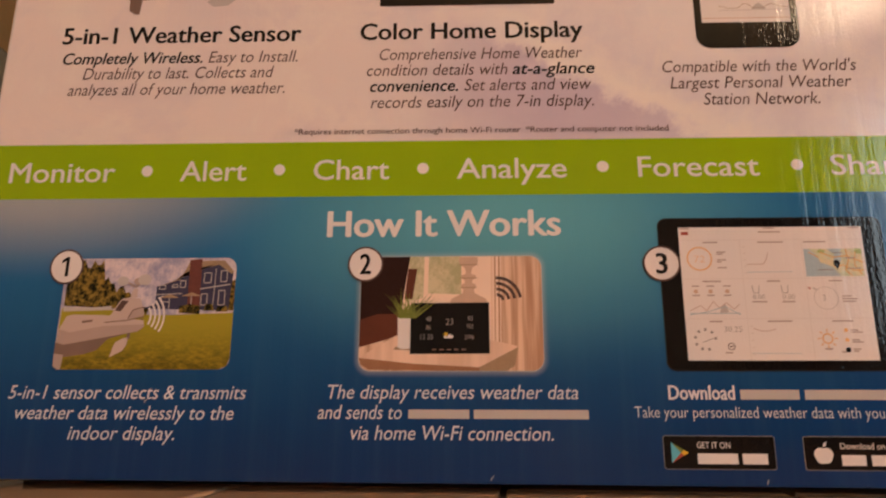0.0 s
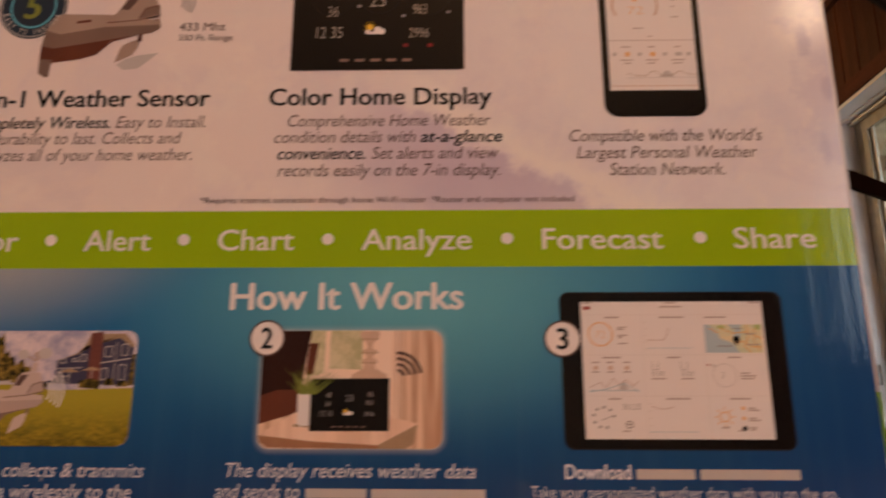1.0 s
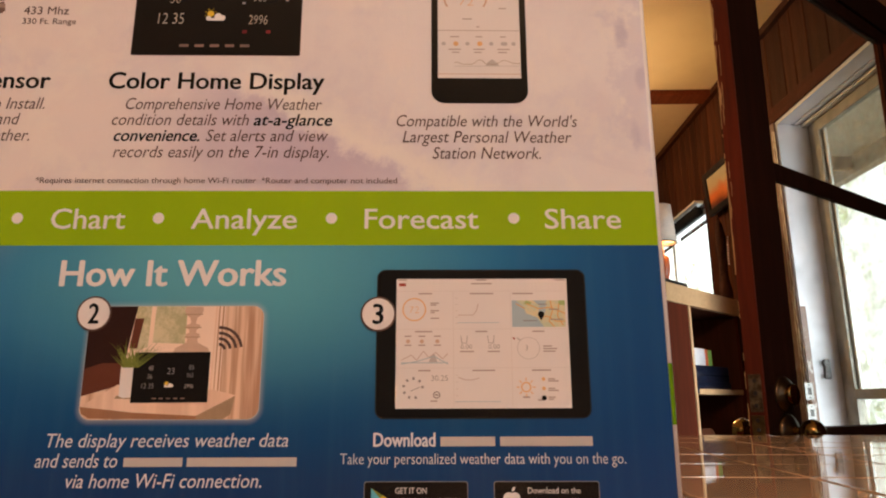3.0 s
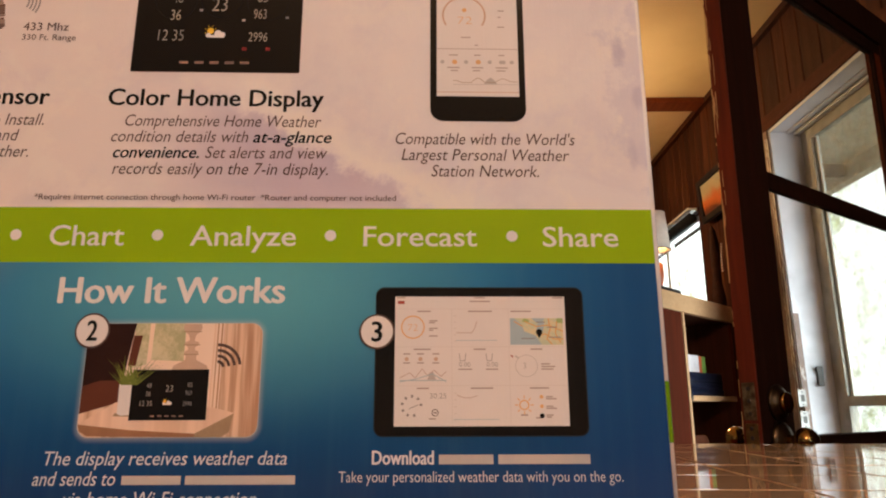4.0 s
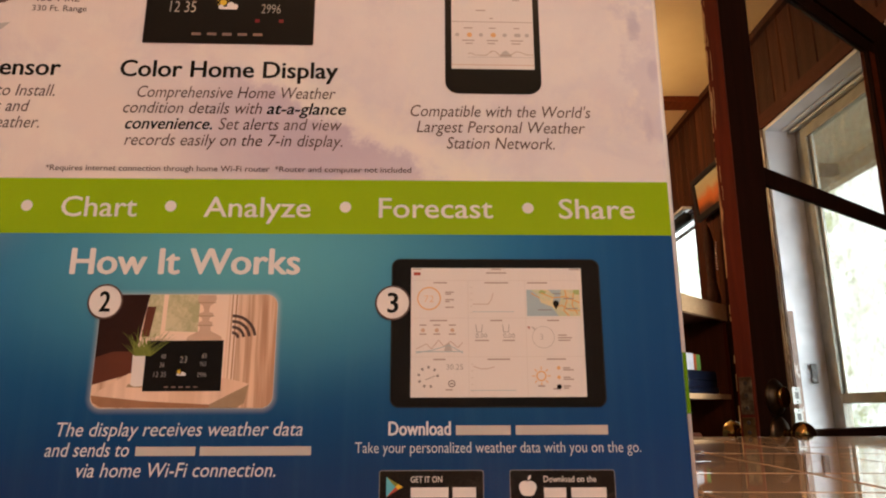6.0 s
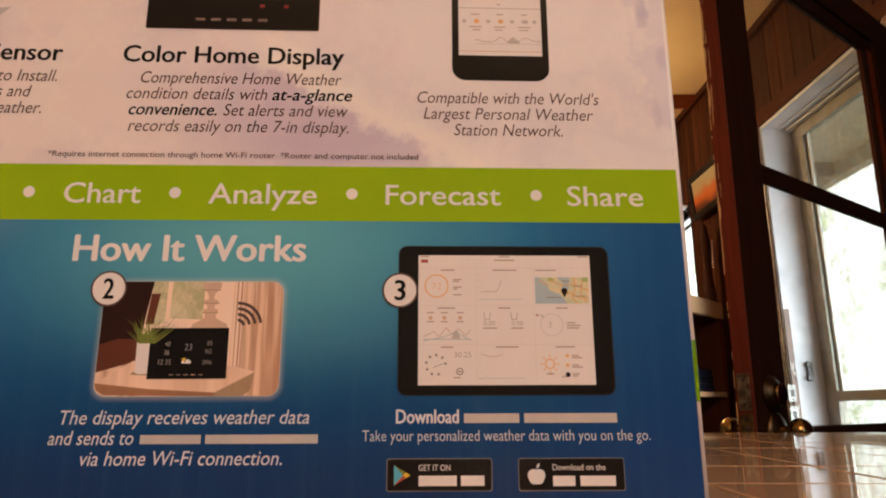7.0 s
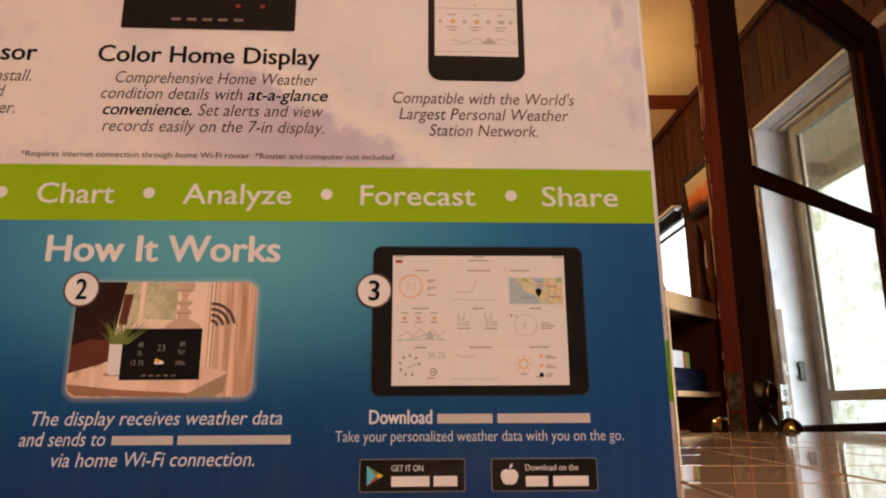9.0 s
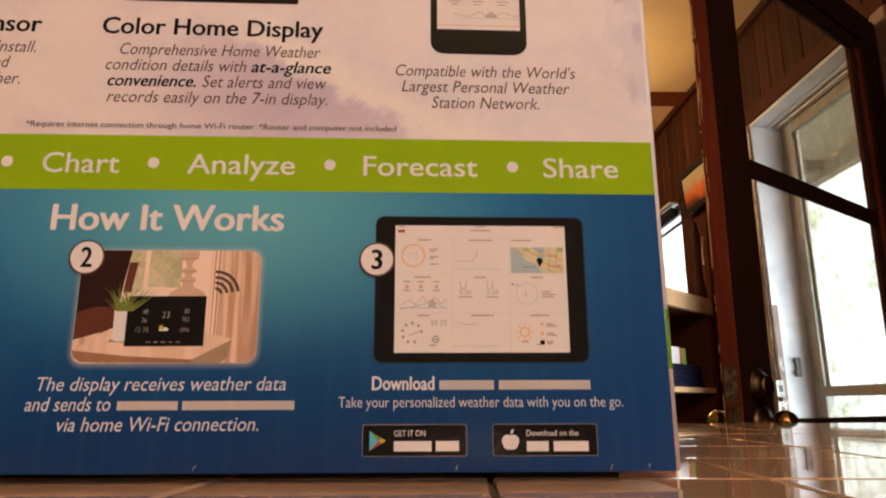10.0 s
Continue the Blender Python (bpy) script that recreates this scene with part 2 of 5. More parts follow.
def tile_glaze():
    """Beige glazed tile, cloudy, each one a little different."""
    n = Nodes("tile_glaze", 0.08, 0.0, 0.85)
    c = n.mix(n.ramp(n.noise(16.0, 5.0, 0.6), 0.3, 0.7), (0.58, 0.40, 0.255), (0.48, 0.33, 0.21))
    c = n.mix(n.math("MULTIPLY", n.random(), 0.25), c, (0.40, 0.26, 0.15))
    n.colour(n.mix(n.ramp(n.noise(300.0, 4.0, 0.7), 0.64, 0.72), c, (0.30, 0.19, 0.11)))
    n.rough(n.math("ADD", 0.015, n.math("MULTIPLY", n.noise(40.0, 4.0), 0.045)))
    return n.bump(n.noise(24.0, 1.0), 0.0003, 0.10).m


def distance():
    """Trees whose sunlight and washed-out glare are put into a glowing colour."""
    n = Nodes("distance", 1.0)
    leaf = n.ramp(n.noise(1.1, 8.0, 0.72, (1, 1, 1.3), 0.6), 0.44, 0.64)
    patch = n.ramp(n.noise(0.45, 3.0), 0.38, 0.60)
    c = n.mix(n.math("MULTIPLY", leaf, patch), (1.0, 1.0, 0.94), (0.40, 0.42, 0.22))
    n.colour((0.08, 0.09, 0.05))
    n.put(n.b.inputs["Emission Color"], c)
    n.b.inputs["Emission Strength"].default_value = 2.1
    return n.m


M = {
    "sky": upper_print(), "blue": lower_print(),
    "green": ink("green_print", (0.285, 0.46, 0.006), (0.265, 0.43, 0.006)),
    "white": ink("white_print", (0.80, 0.75, 0.72), (0.76, 0.71, 0.69)),
    "cool_white": ink("cool_white_print", (0.74, 0.72, 0.77), (0.70, 0.68, 0.73)),
    "black": ink("black_print", (0.007, 0.006, 0.006), (0.011, 0.010, 0.010)),
    "charcoal": ink("charcoal_print", (0.115, 0.072, 0.062)),
    "grey": ink("grey_print", (0.33, 0.30, 0.29), (0.28, 0.26, 0.25)),
    "faint": ink("faint_grey_print", (0.70, 0.645, 0.61), (0.67, 0.61, 0.58)),
    "soft_grey": ink("soft_grey_print", (0.47, 0.38, 0.35), (0.42, 0.34, 0.31)),
    "road": ink("map_road_print", (0.72, 0.42, 0.16), (0.66, 0.36, 0.14)),
    "park": ink("map_park_print", (0.40, 0.50, 0.20)),
    "pale": ink("pale_grey_print", (0.55, 0.51, 0.49)),
    "silver": ink("silver_print", (0.60, 0.48, 0.43), (0.52, 0.41, 0.365), scale=60),
    "taupe": ink("taupe_print", (0.49, 0.38, 0.335), (0.41, 0.315, 0.275), scale=60),
    "shade": ink("shaded_print", (0.27, 0.18, 0.145), (0.17, 0.115, 0.095), scale=60),
    "bronze": ink("bronze_print", (0.40, 0.30, 0.25), (0.30, 0.215, 0.175), scale=60),
    "umber": ink("umber_print", (0.23, 0.155, 0.125), (0.16, 0.105, 0.085), scale=60),
    "orange": ink("orange_print", (0.80, 0.48, 0.22)),
    "readout": ink("readout_print", (0.40, 0.35, 0.29), (0.34, 0.30, 0.25)),
    "red_dim": ink("dim_red_print", (0.20, 0.028, 0.030)),
    "black_line": ink("dark_ring_print", (0.022, 0.020, 0.020)),
    "red": ink("red_print", (0.40, 0.085, 0.06)),
    "yellow": ink("yellow_print", (0.80, 0.52, 0.05)),
    "cyan": ink("cyan_print", (0.12, 0.48, 0.62)),
    # corner patch's green darkened for the shade it lies in
    "corner_green": ink("shaded_corner_green", (0.135, 0.27, 0.006), (0.12, 0.24, 0.005)),
    "leaf": ink("leaf_print", (0.24, 0.28, 0.06), (0.11, 0.14, 0.03), scale=500),
    "lake": ink("map_water_print", (0.42, 0.53, 0.58)),
    "sand": foliage_print("map_land_print", (0.72, 0.62, 0.38), (0.55, 0.60, 0.42), 260),
    "photo_sky": foliage_print("photo_sky_print", (0.74, 0.64, 0.66), (0.31, 0.31, 0.46), 60),
    "lawn": lawn_print(),
    "woods": foliage_print("woods_print", (0.29, 0.20, 0.04), (0.010, 0.012, 0.006), 420),
    "slate": ink("house_wall_print", (0.062, 0.060, 0.110), (0.045, 0.045, 0.08), scale=400),
    "oak_edge": ink("table_edge_print", (0.40, 0.21, 0.12), (0.29, 0.145, 0.08), scale=200),
    "roof": ink("roof_print", (0.42, 0.30, 0.19), (0.32, 0.22, 0.14), scale=300),
    "brick": ink("chimney_print", (0.20, 0.070, 0.055), (0.12, 0.045, 0.035), scale=600),
    "leather": ink("armchair_print", (0.15, 0.050, 0.030), (0.095, 0.030, 0.020), scale=60),
    "leather_dark": ink("armchair_back_print", (0.040, 0.016, 0.013), (0.022, 0.010, 0.009), scale=60),
    "peach": ink("window_light_print", (0.92, 0.73, 0.60), (0.84, 0.65, 0.52), scale=70),
    "curtain": striped_print("curtain_print", (0.80, 0.58, 0.43), (0.47, 0.27, 0.17), 300),
    "pane_print": foliage_print("photo_window_print", (0.66, 0.60, 0.40), (0.44, 0.43, 0.25), 120),
    "oak_print": striped_print("photo_table_print", (0.86, 0.63, 0.49), (0.72, 0.50, 0.37), 120),
    "plaster": ink("photo_lamp_print", (0.68, 0.49, 0.37), (0.52, 0.35, 0.26), scale=200),
    "halo": ink("photo_border_print", (0.52, 0.55, 0.58), (0.40, 0.47, 0.52), scale=60),
    "navy_seal": ink("seal_print", (0.022, 0.035, 0.055)),
    "board": plain("corrugated_board", (0.13, 0.085, 0.055), 0.9, other=(0.09, 0.06, 0.04), scale=30),
    "tile": tile_glaze(),
    "grout": plain("grout", (0.095, 0.066, 0.046), 0.85, other=(0.055, 0.038, 0.027), scale=45, depth=0.001, grain=400),
    # door faces darkened in the colour as backlit; the redder edge has its own wood
    "door_wood": timber("backlit_door_wood", (0.027, 0.0105, 0.0062), (0.017, 0.0068, 0.0043), 0.7, vary=0.1),
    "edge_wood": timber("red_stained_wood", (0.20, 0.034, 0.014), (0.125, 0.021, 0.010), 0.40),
    "chip": worn_paint("old_cream_paint", (0.66, 0.43, 0.20), (0.20, 0.04, 0.018), 0.56),
    "panel": timber("wall_boards", (0.080, 0.0245, 0.0095), (0.030, 0.0090, 0.0037), 0.58, 2, 0.6, 0.55),
    "trim": timber("red_brown_trim", (0.21, 0.049, 0.016), (0.14, 0.032, 0.011), 0.6, 1),
    "head_trim": timber("head_casing_wood", (0.080, 0.020, 0.0085), (0.045, 0.012, 0.005), 0.6, 1),
    "dark_trim": timber("dark_trim", (0.035, 0.013, 0.008), (0.02, 0.008, 0.005), 0.7, 1),
    "casing": worn_paint("worn_brown_casing", (0.24, 0.15, 0.11), (0.50, 0.44, 0.38), 0.60),
    "jamb": worn_paint("jamb_paint", (0.74, 0.74, 0.77), (0.36, 0.30, 0.24), 0.67),
    "flake": worn_paint("flaking_white_paint", (0.70, 0.68, 0.64), (0.24, 0.15, 0.11), 0.58),
    "storm": plain("storm_door_paint", (0.33, 0.30, 0.235), 0.45, other=(0.24, 0.215, 0.165), scale=20),
    "ceiling": plain("cream_ceiling_paint", (0.82, 0.60, 0.32), 0.8, other=(0.77, 0.55, 0.29), scale=3, depth=0.0004),
    "wall": plain("kitchen_wall_paint", (0.22, 0.21, 0.16), 0.8, other=(0.18, 0.17, 0.13), scale=4),
    "floor": timber("floor_boards", (0.20, 0.10, 0.05), (0.13, 0.06, 0.03), 0.4, 1),
    "brass": plain("brass", (0.42, 0.27, 0.09), 0.17, 1.0, other=(0.24, 0.15, 0.055), scale=60, depth=0.0001),
    "old_brass": plain("tarnished_brass", (0.12, 0.080, 0.045), 0.34, 1.0, other=(0.10, 0.07, 0.045), scale=90, depth=0.0002),
    "plate": plain("dull_lock_plate", (0.30, 0.24, 0.16), 0.5, 0.8, other=(0.10, 0.075, 0.05), scale=80),
    "latch_brass": plain("worn_latch_brass", (0.34, 0.24, 0.11), 0.38, 1.0, other=(0.16, 0.11, 0.05), scale=70, depth=0.0002),
    "steel": plain("painted_strike_plate", (0.40, 0.385, 0.36), 0.4, 0.4, scale=60),
    "iron": plain("dark_iron", (0.09, 0.085, 0.08), 0.45, 0.7, scale=60),
    "birch": timber("pale_shelf_wood", (0.62, 0.40, 0.21), (0.53, 0.33, 0.165), 0.45, 0),
    "shelf_side": timber("shelf_side_wood", (0.105, 0.021, 0.008), (0.070, 0.014, 0.006), 0.8),
    "shelf_dark": timber("shelf_back_wood", (0.125, 0.041, 0.020), (0.085, 0.029, 0.015), 0.85),
    "navy": plain("navy_cloth", (0.008, 0.012, 0.030), 0.36, other=(0.005, 0.008, 0.019), scale=40, grain=300),
    "carton_white": plain("white_card", (0.72, 0.70, 0.70), 0.5),
    "carton_red": plain("red_card", (0.50, 0.09, 0.03), 0.5),
    "carton_green": plain("green_card", (0.16, 0.33, 0.06), 0.5),
    "shade_cloth": plain("lampshade_cloth", (0.72, 0.62, 0.52), 0.9, grain=500),
    "lamp_orange": plain("orange_lamp_base", (0.42, 0.09, 0.02), 0.3),
    "frame": plain("black_frame", (0.010, 0.008, 0.008), 0.5, spec=0.15),
    "appliance": plain("black_appliance", (0.014, 0.014, 0.015), 0.35),
    "roller": plain("black_blind", (0.010, 0.010, 0.011), 0.8, spec=0.1),
    "white_frame": plain("white_window_frame", (0.66, 0.66, 0.62), 0.5),
    "glass": glass("door_glass", 0.02), "dusty_glass": glass("dusty_glass", 0.32),
    "eave": plain("porch_ceiling_paint", (0.78, 0.76, 0.68), 0.8, other=(0.66, 0.64, 0.56)),
    "soil": plain("ground_litter", (0.34, 0.29, 0.18), 0.95, other=(0.22, 0.19, 0.11), scale=2, depth=0.01, grain=8),
    "distance": distance(),
    "bulb": glow("lamp_globe", (1.0, 0.72, 0.48), 2.0),
}


# ---- ways to build ----
def link(name, bm, material, parent=None, label="", smooth=False):
    """One bmesh as one mesh object; under a parent it keeps its place in the world."""
    me = bpy.data.meshes.new(name)
    bm.normal_update()
    bm.to_mesh(me)
    bm.free()
    if smooth:
        for p in me.polygons:
            p.use_smooth = True
    me.materials.append(material)
    ob = new(name, me)
    if parent is not None:
        attach(ob, parent)
    if label:
        ob["label"] = label
    return ob


def attach(ob, parent):
    ob.parent = parent
    m = parent.matrix_basis.copy()
    up = parent.parent
    while up is not None:
        m = up.matrix_basis @ m if parent.matrix_parent_inverse == Matrix() else m
        up = up.parent
    ob.matrix_parent_inverse = m.inverted()


def part(name, bm, material, parent, label="", smooth=False):
    return link(name, bm, material, parent, label, smooth)


def thing(name, label, category, at=(0, 0, 0), group="", m=None):
    ob = new(name)
    ob.empty_display_size = 0.05
    ob.matrix_basis = m if m is not None else Matrix.Translation(at)
    return tagged(ob, label, category, group)


def solid(boxes, bevel=0.0, m=None):
    """Boxes (x0, x1, y0, y1, z0, z1) in one bmesh, with softened edges."""
    bm = bmesh.new()
    for x0, x1, y0, y1, z0, z1 in boxes:
        bmesh.ops.create_cube(bm, size=1, matrix=Matrix.Translation(((x0 + x1) / 2, (y0 + y1) / 2, (z0 + z1) / 2)) @ Matrix.Diagonal((x1 - x0, y1 - y0, z1 - z0, 1)))
    if bevel:
        bmesh.ops.bevel(bm, geom=bm.edges[:], offset=bevel, segments=2, affect="EDGES", profile=0.6)
    if m is not None:
        bm.transform(m)
    return bm


def lathe(profile, segments=32, m=None, caps=True):
    """A turned form: (radius, height) pairs about z."""
    bm = bmesh.new()
    rings = [[bm.verts.new((r * math.cos(a), r * math.sin(a), h)) for a in (2 * math.pi * i / segments for i in range(segments))] for r, h in profile]
    for a, b in zip(rings, rings[1:]):
        for i in range(segments):
            j = (i + 1) % segments
            bm.faces.new((a[i], a[j], b[j], b[i]))
    if caps:
        bm.faces.new(rings[0][::-1])
        bm.faces.new(rings[-1])
    if m is not None:
        bm.transform(m)
    return bm


def sheet(x0, x1, z0, z1, y=0.0):
    return outline([(x0, z0), (x1, z0), (x1, z1), (x0, z1)], y)


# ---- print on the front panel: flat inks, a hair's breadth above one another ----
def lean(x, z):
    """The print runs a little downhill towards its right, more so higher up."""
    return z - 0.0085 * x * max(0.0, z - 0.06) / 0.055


def ink_height(layer):
    return -0.00006 * layer


def outline(points, y=0.0):
    """A flat polygon facing the reader, from (x, z) points."""
    bm = bmesh.new()
    vs = [bm.verts.new((x, y, z)) for x, z in points]
    f = bm.faces.new(vs)
    f.normal_update()
    if f.normal.y > 0:
        f.normal_flip()
    if len(points) > 4:
        bmesh.ops.triangulate(bm, faces=[f])
    return bm


def merged(bms):
    out = bmesh.new()
    for k, bm in enumerate(bms):
        bm.transform(Matrix.Translation((0, -0.0000015 * k, 0)))
        me = bpy.data.meshes.new("tmp")
        bm.to_mesh(me)
        bm.free()
        out.from_mesh(me)
        bpy.data.meshes.remove(me)
    return out


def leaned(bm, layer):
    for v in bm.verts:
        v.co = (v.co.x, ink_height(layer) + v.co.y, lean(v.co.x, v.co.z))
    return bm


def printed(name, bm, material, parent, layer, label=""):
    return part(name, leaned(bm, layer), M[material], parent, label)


def rounded(x0, x1, z0, z1, r, steps=6):
    pts = []
    for cx, cz, a0 in ((x1 - r, z1 - r, 0), (x0 + r, z1 - r, 90), (x0 + r, z0 + r, 180), (x1 - r, z0 + r, 270)):
        for i in range(steps + 1):
            a = radians(a0 + 90 * i / steps)
            pts.append((cx + r * math.cos(a), cz + r * math.sin(a)))
    return pts


def disc(x, z, r, steps=36):
    return [(x + r * math.cos(2 * math.pi * i / steps), z + r * math.sin(2 * math.pi * i / steps)) for i in range(steps)]


def ring(x, z, r0, r1, a0=0, a1=360, steps=36, squash=1.0):
    """A ring or an arc, as a strip of quads."""
    bm = bmesh.new()
    rows = []
    for i in range(steps + 1):
        a = radians(a0 + (a1 - a0) * i / steps)
        rows.append([bm.verts.new((x + r * math.cos(a) * squash, 0, z + r * math.sin(a))) for r in (r0, r1)])
    for p, q in zip(rows, rows[1:]):
        f = bm.faces.new((p[0], p[1], q[1], q[0]))
        f.normal_update()
        if f.normal.y > 0:
            f.normal_flip()
    return bm


def stroke(points, w):
    """A line of even width through (x, z) points."""
    out = []
    for (ax, az), (bx, bz) in zip(points, points[1:]):
        d = Vector((bx - ax, bz - az))
        n = Vector((-d.y, d.x)).normalized() * w / 2
        out.append(outline([(ax + n.x, az + n.y), (ax - n.x, az - n.y), (bx - n.x, bz - n.y), (bx + n.x, bz + n.y)]))
    return merged(out)


def bars(rows, h):
    """Plain bars (x0, x1, z) for writing too small to read."""
    return merged([sheet(x0, x1, z, z + h) for x0, x1, z in rows])


def lettering(body, bold=0.0, slant=0.0):
    data = bpy.data.curves.new("letters", "FONT")
    data.body, data.offset, data.shear, data.resolution_u = body, bold, slant, 3
    ob = new("letters", data)
    me = bpy.data.meshes.new_from_object(ob.evaluated_get(bpy.context.evaluated_depsgraph_get()))
    bpy.data.objects.remove(ob)
    bm = bmesh.new()
    bm.from_mesh(me)
    bpy.data.meshes.remove(me)
    bpy.data.curves.remove(data)
    return bm


def cap_height():
    bm = lettering("H")
    h = max(v.co.y for v in bm.verts)
    bm.free()
    return h


CAP = cap_height()


def words(body, x0, x1, base, cap, bold=0.0, slant=0.0):
    """Writing from x0 to x1 on a base line, its capitals cap high."""
    bm = lettering(body, min(bold, 0.0), slant)
    if bold > 0:
        copies = []
        for dx, dy in ((-1, 0), (1, 0), (0, -0.5), (0, 0.5)):
            c = bm.copy()
            c.transform(Matrix.Translation((dx * bold, dy * bold, 0)))
            copies.append(c)
        bm.free()
        bm = merged(copies)
        half = len(bm.verts) // 4
        bm.verts.ensure_lookup_table()
    lo, hi = min(v.co.x for v in bm.verts), max(v.co.x for v in bm.verts)
    k, q = (x1 - x0) / (hi - lo), cap / CAP
    for i, v in enumerate(bm.verts):
        v.co = (x0 + (v.co.x - lo) * k, -0.000002 * (i // half) if bold > 0 else 0, base + v.co.y * q)
    for f in bm.faces:
        f.normal_update()
        if f.normal.y > 0:
            f.normal_flip()
    return bm


# ---- the printed carton ----
BX0, BX1, BZ0, BZ1, DEPTH = -0.1745, 0.1940, 0.0035, 0.300, 0.185
R = 0.0022


def carton_shell():
    """Sides, back and top with rounded upright corners, open at the front where the panel sits."""
    bm = bmesh.new()
    plan = []
    for cx, cy, a0 in ((BX1, DEPTH - R, 0), (BX0, DEPTH - R, 90)):
        plan += [(cx + R * math.cos(radians(a0 + 15 * i)), cy + R * math.sin(radians(a0 + 15 * i))) for i in range(7)]
    left = [(BX0 + R * math.cos(radians(180 + 15 * i)), R + R * math.sin(radians(180 + 15 * i))) for i in range(7)]
    right = [(BX1 + R * math.cos(radians(270 + 15 * i)), R + R * math.sin(radians(270 + 15 * i))) for i in range(7)]
    plan = right + plan + left
    low = [bm.verts.new((x, y, BZ0)) for x, y in plan]
    high = [bm.verts.new((x, y, BZ1)) for x, y in plan]
    for i in range(len(plan) - 1):
        bm.faces.new((low[i], low[i + 1], high[i + 1], high[i]))
    bm.faces.new(high)
    bm.faces.new(low[::-1])
    bmesh.ops.recalc_face_normals(bm, faces=bm.faces[:])
    return bm


def front_panel():
    """The front board, very slightly bowed and dented near its corner."""
    bm = bmesh.new()
    nx, nz = 48, 40
    grid = []
    for j in range(nz + 1):
        row = []
        for i in range(nx + 1):
            x, z = BX0 + (BX1 - BX0) * i / nx, BZ0 + (BZ1 - BZ0) * j / nz
            row.append(bm.verts.new((x, 0.0006, z)))
        grid.append(row)
    for j in range(nz):
        for i in range(nx):
            bm.faces.new((grid[j][i], grid[j][i + 1], grid[j + 1][i + 1], grid[j + 1][i]))
    return bm


def corner_band(z0, z1, grow):
    """A patch of print that wraps the rounded corner."""
    bm = bmesh.new()
    r = R + grow
    rows = []
    for i in range(9):
        a = radians(272 + 11 * i)
        rows.append([bm.verts.new((BX1 + r * math.cos(a), R + r * math.sin(a), z)) for z in (z0, z1)])
    for p, q in zip(rows, rows[1:]):
        bm.faces.new((p[0], q[0], q[1], p[1]))
    return bm


def build_carton():
    box = thing("carton", "glossy printed cardboard carton in white, green and blue standing on tiles", "box", (0.01, 0.09, 0))
    part("carton_body", carton_shell(), M["white"], box, "pale lilac-white side print", True)
    # the bottom flaps stand back from the front edge, so that a dark slit stays below it
    # board colour set dark for the shade inside the slit
    part("bottom_flap", solid([(BX0 + 0.012, BX1 - 0.012, 0.030, DEPTH - 0.006, 0.0, BZ0 + 0.001)], 0.0008), M["board"], box)
    part("corner_print", corner_band(0.039, 0.061, 0.00008), M["corner_green"], box, "green patch on the corner")
    panel = part("front_panel", front_panel(), M["board"], box)
    band0, band1 = 0.1070, 0.1293
    upper = printed("sky_print", sheet(BX0, BX1, band1 - 0.0004, BZ1 - 0.001), "sky", box, 1, "pale clouded sky print")
    lower = printed("blue_print", sheet(BX0, BX1, BZ0, band0 + 0.0004), "blue", box, 1, "deep blue print")
    band = printed("green_band", sheet(BX0, BX1, band0, band1), "green", box, 2, "lime green band")
    return box, panel, upper, lower, band


carton, panel, upper, lower, band = build_carton()


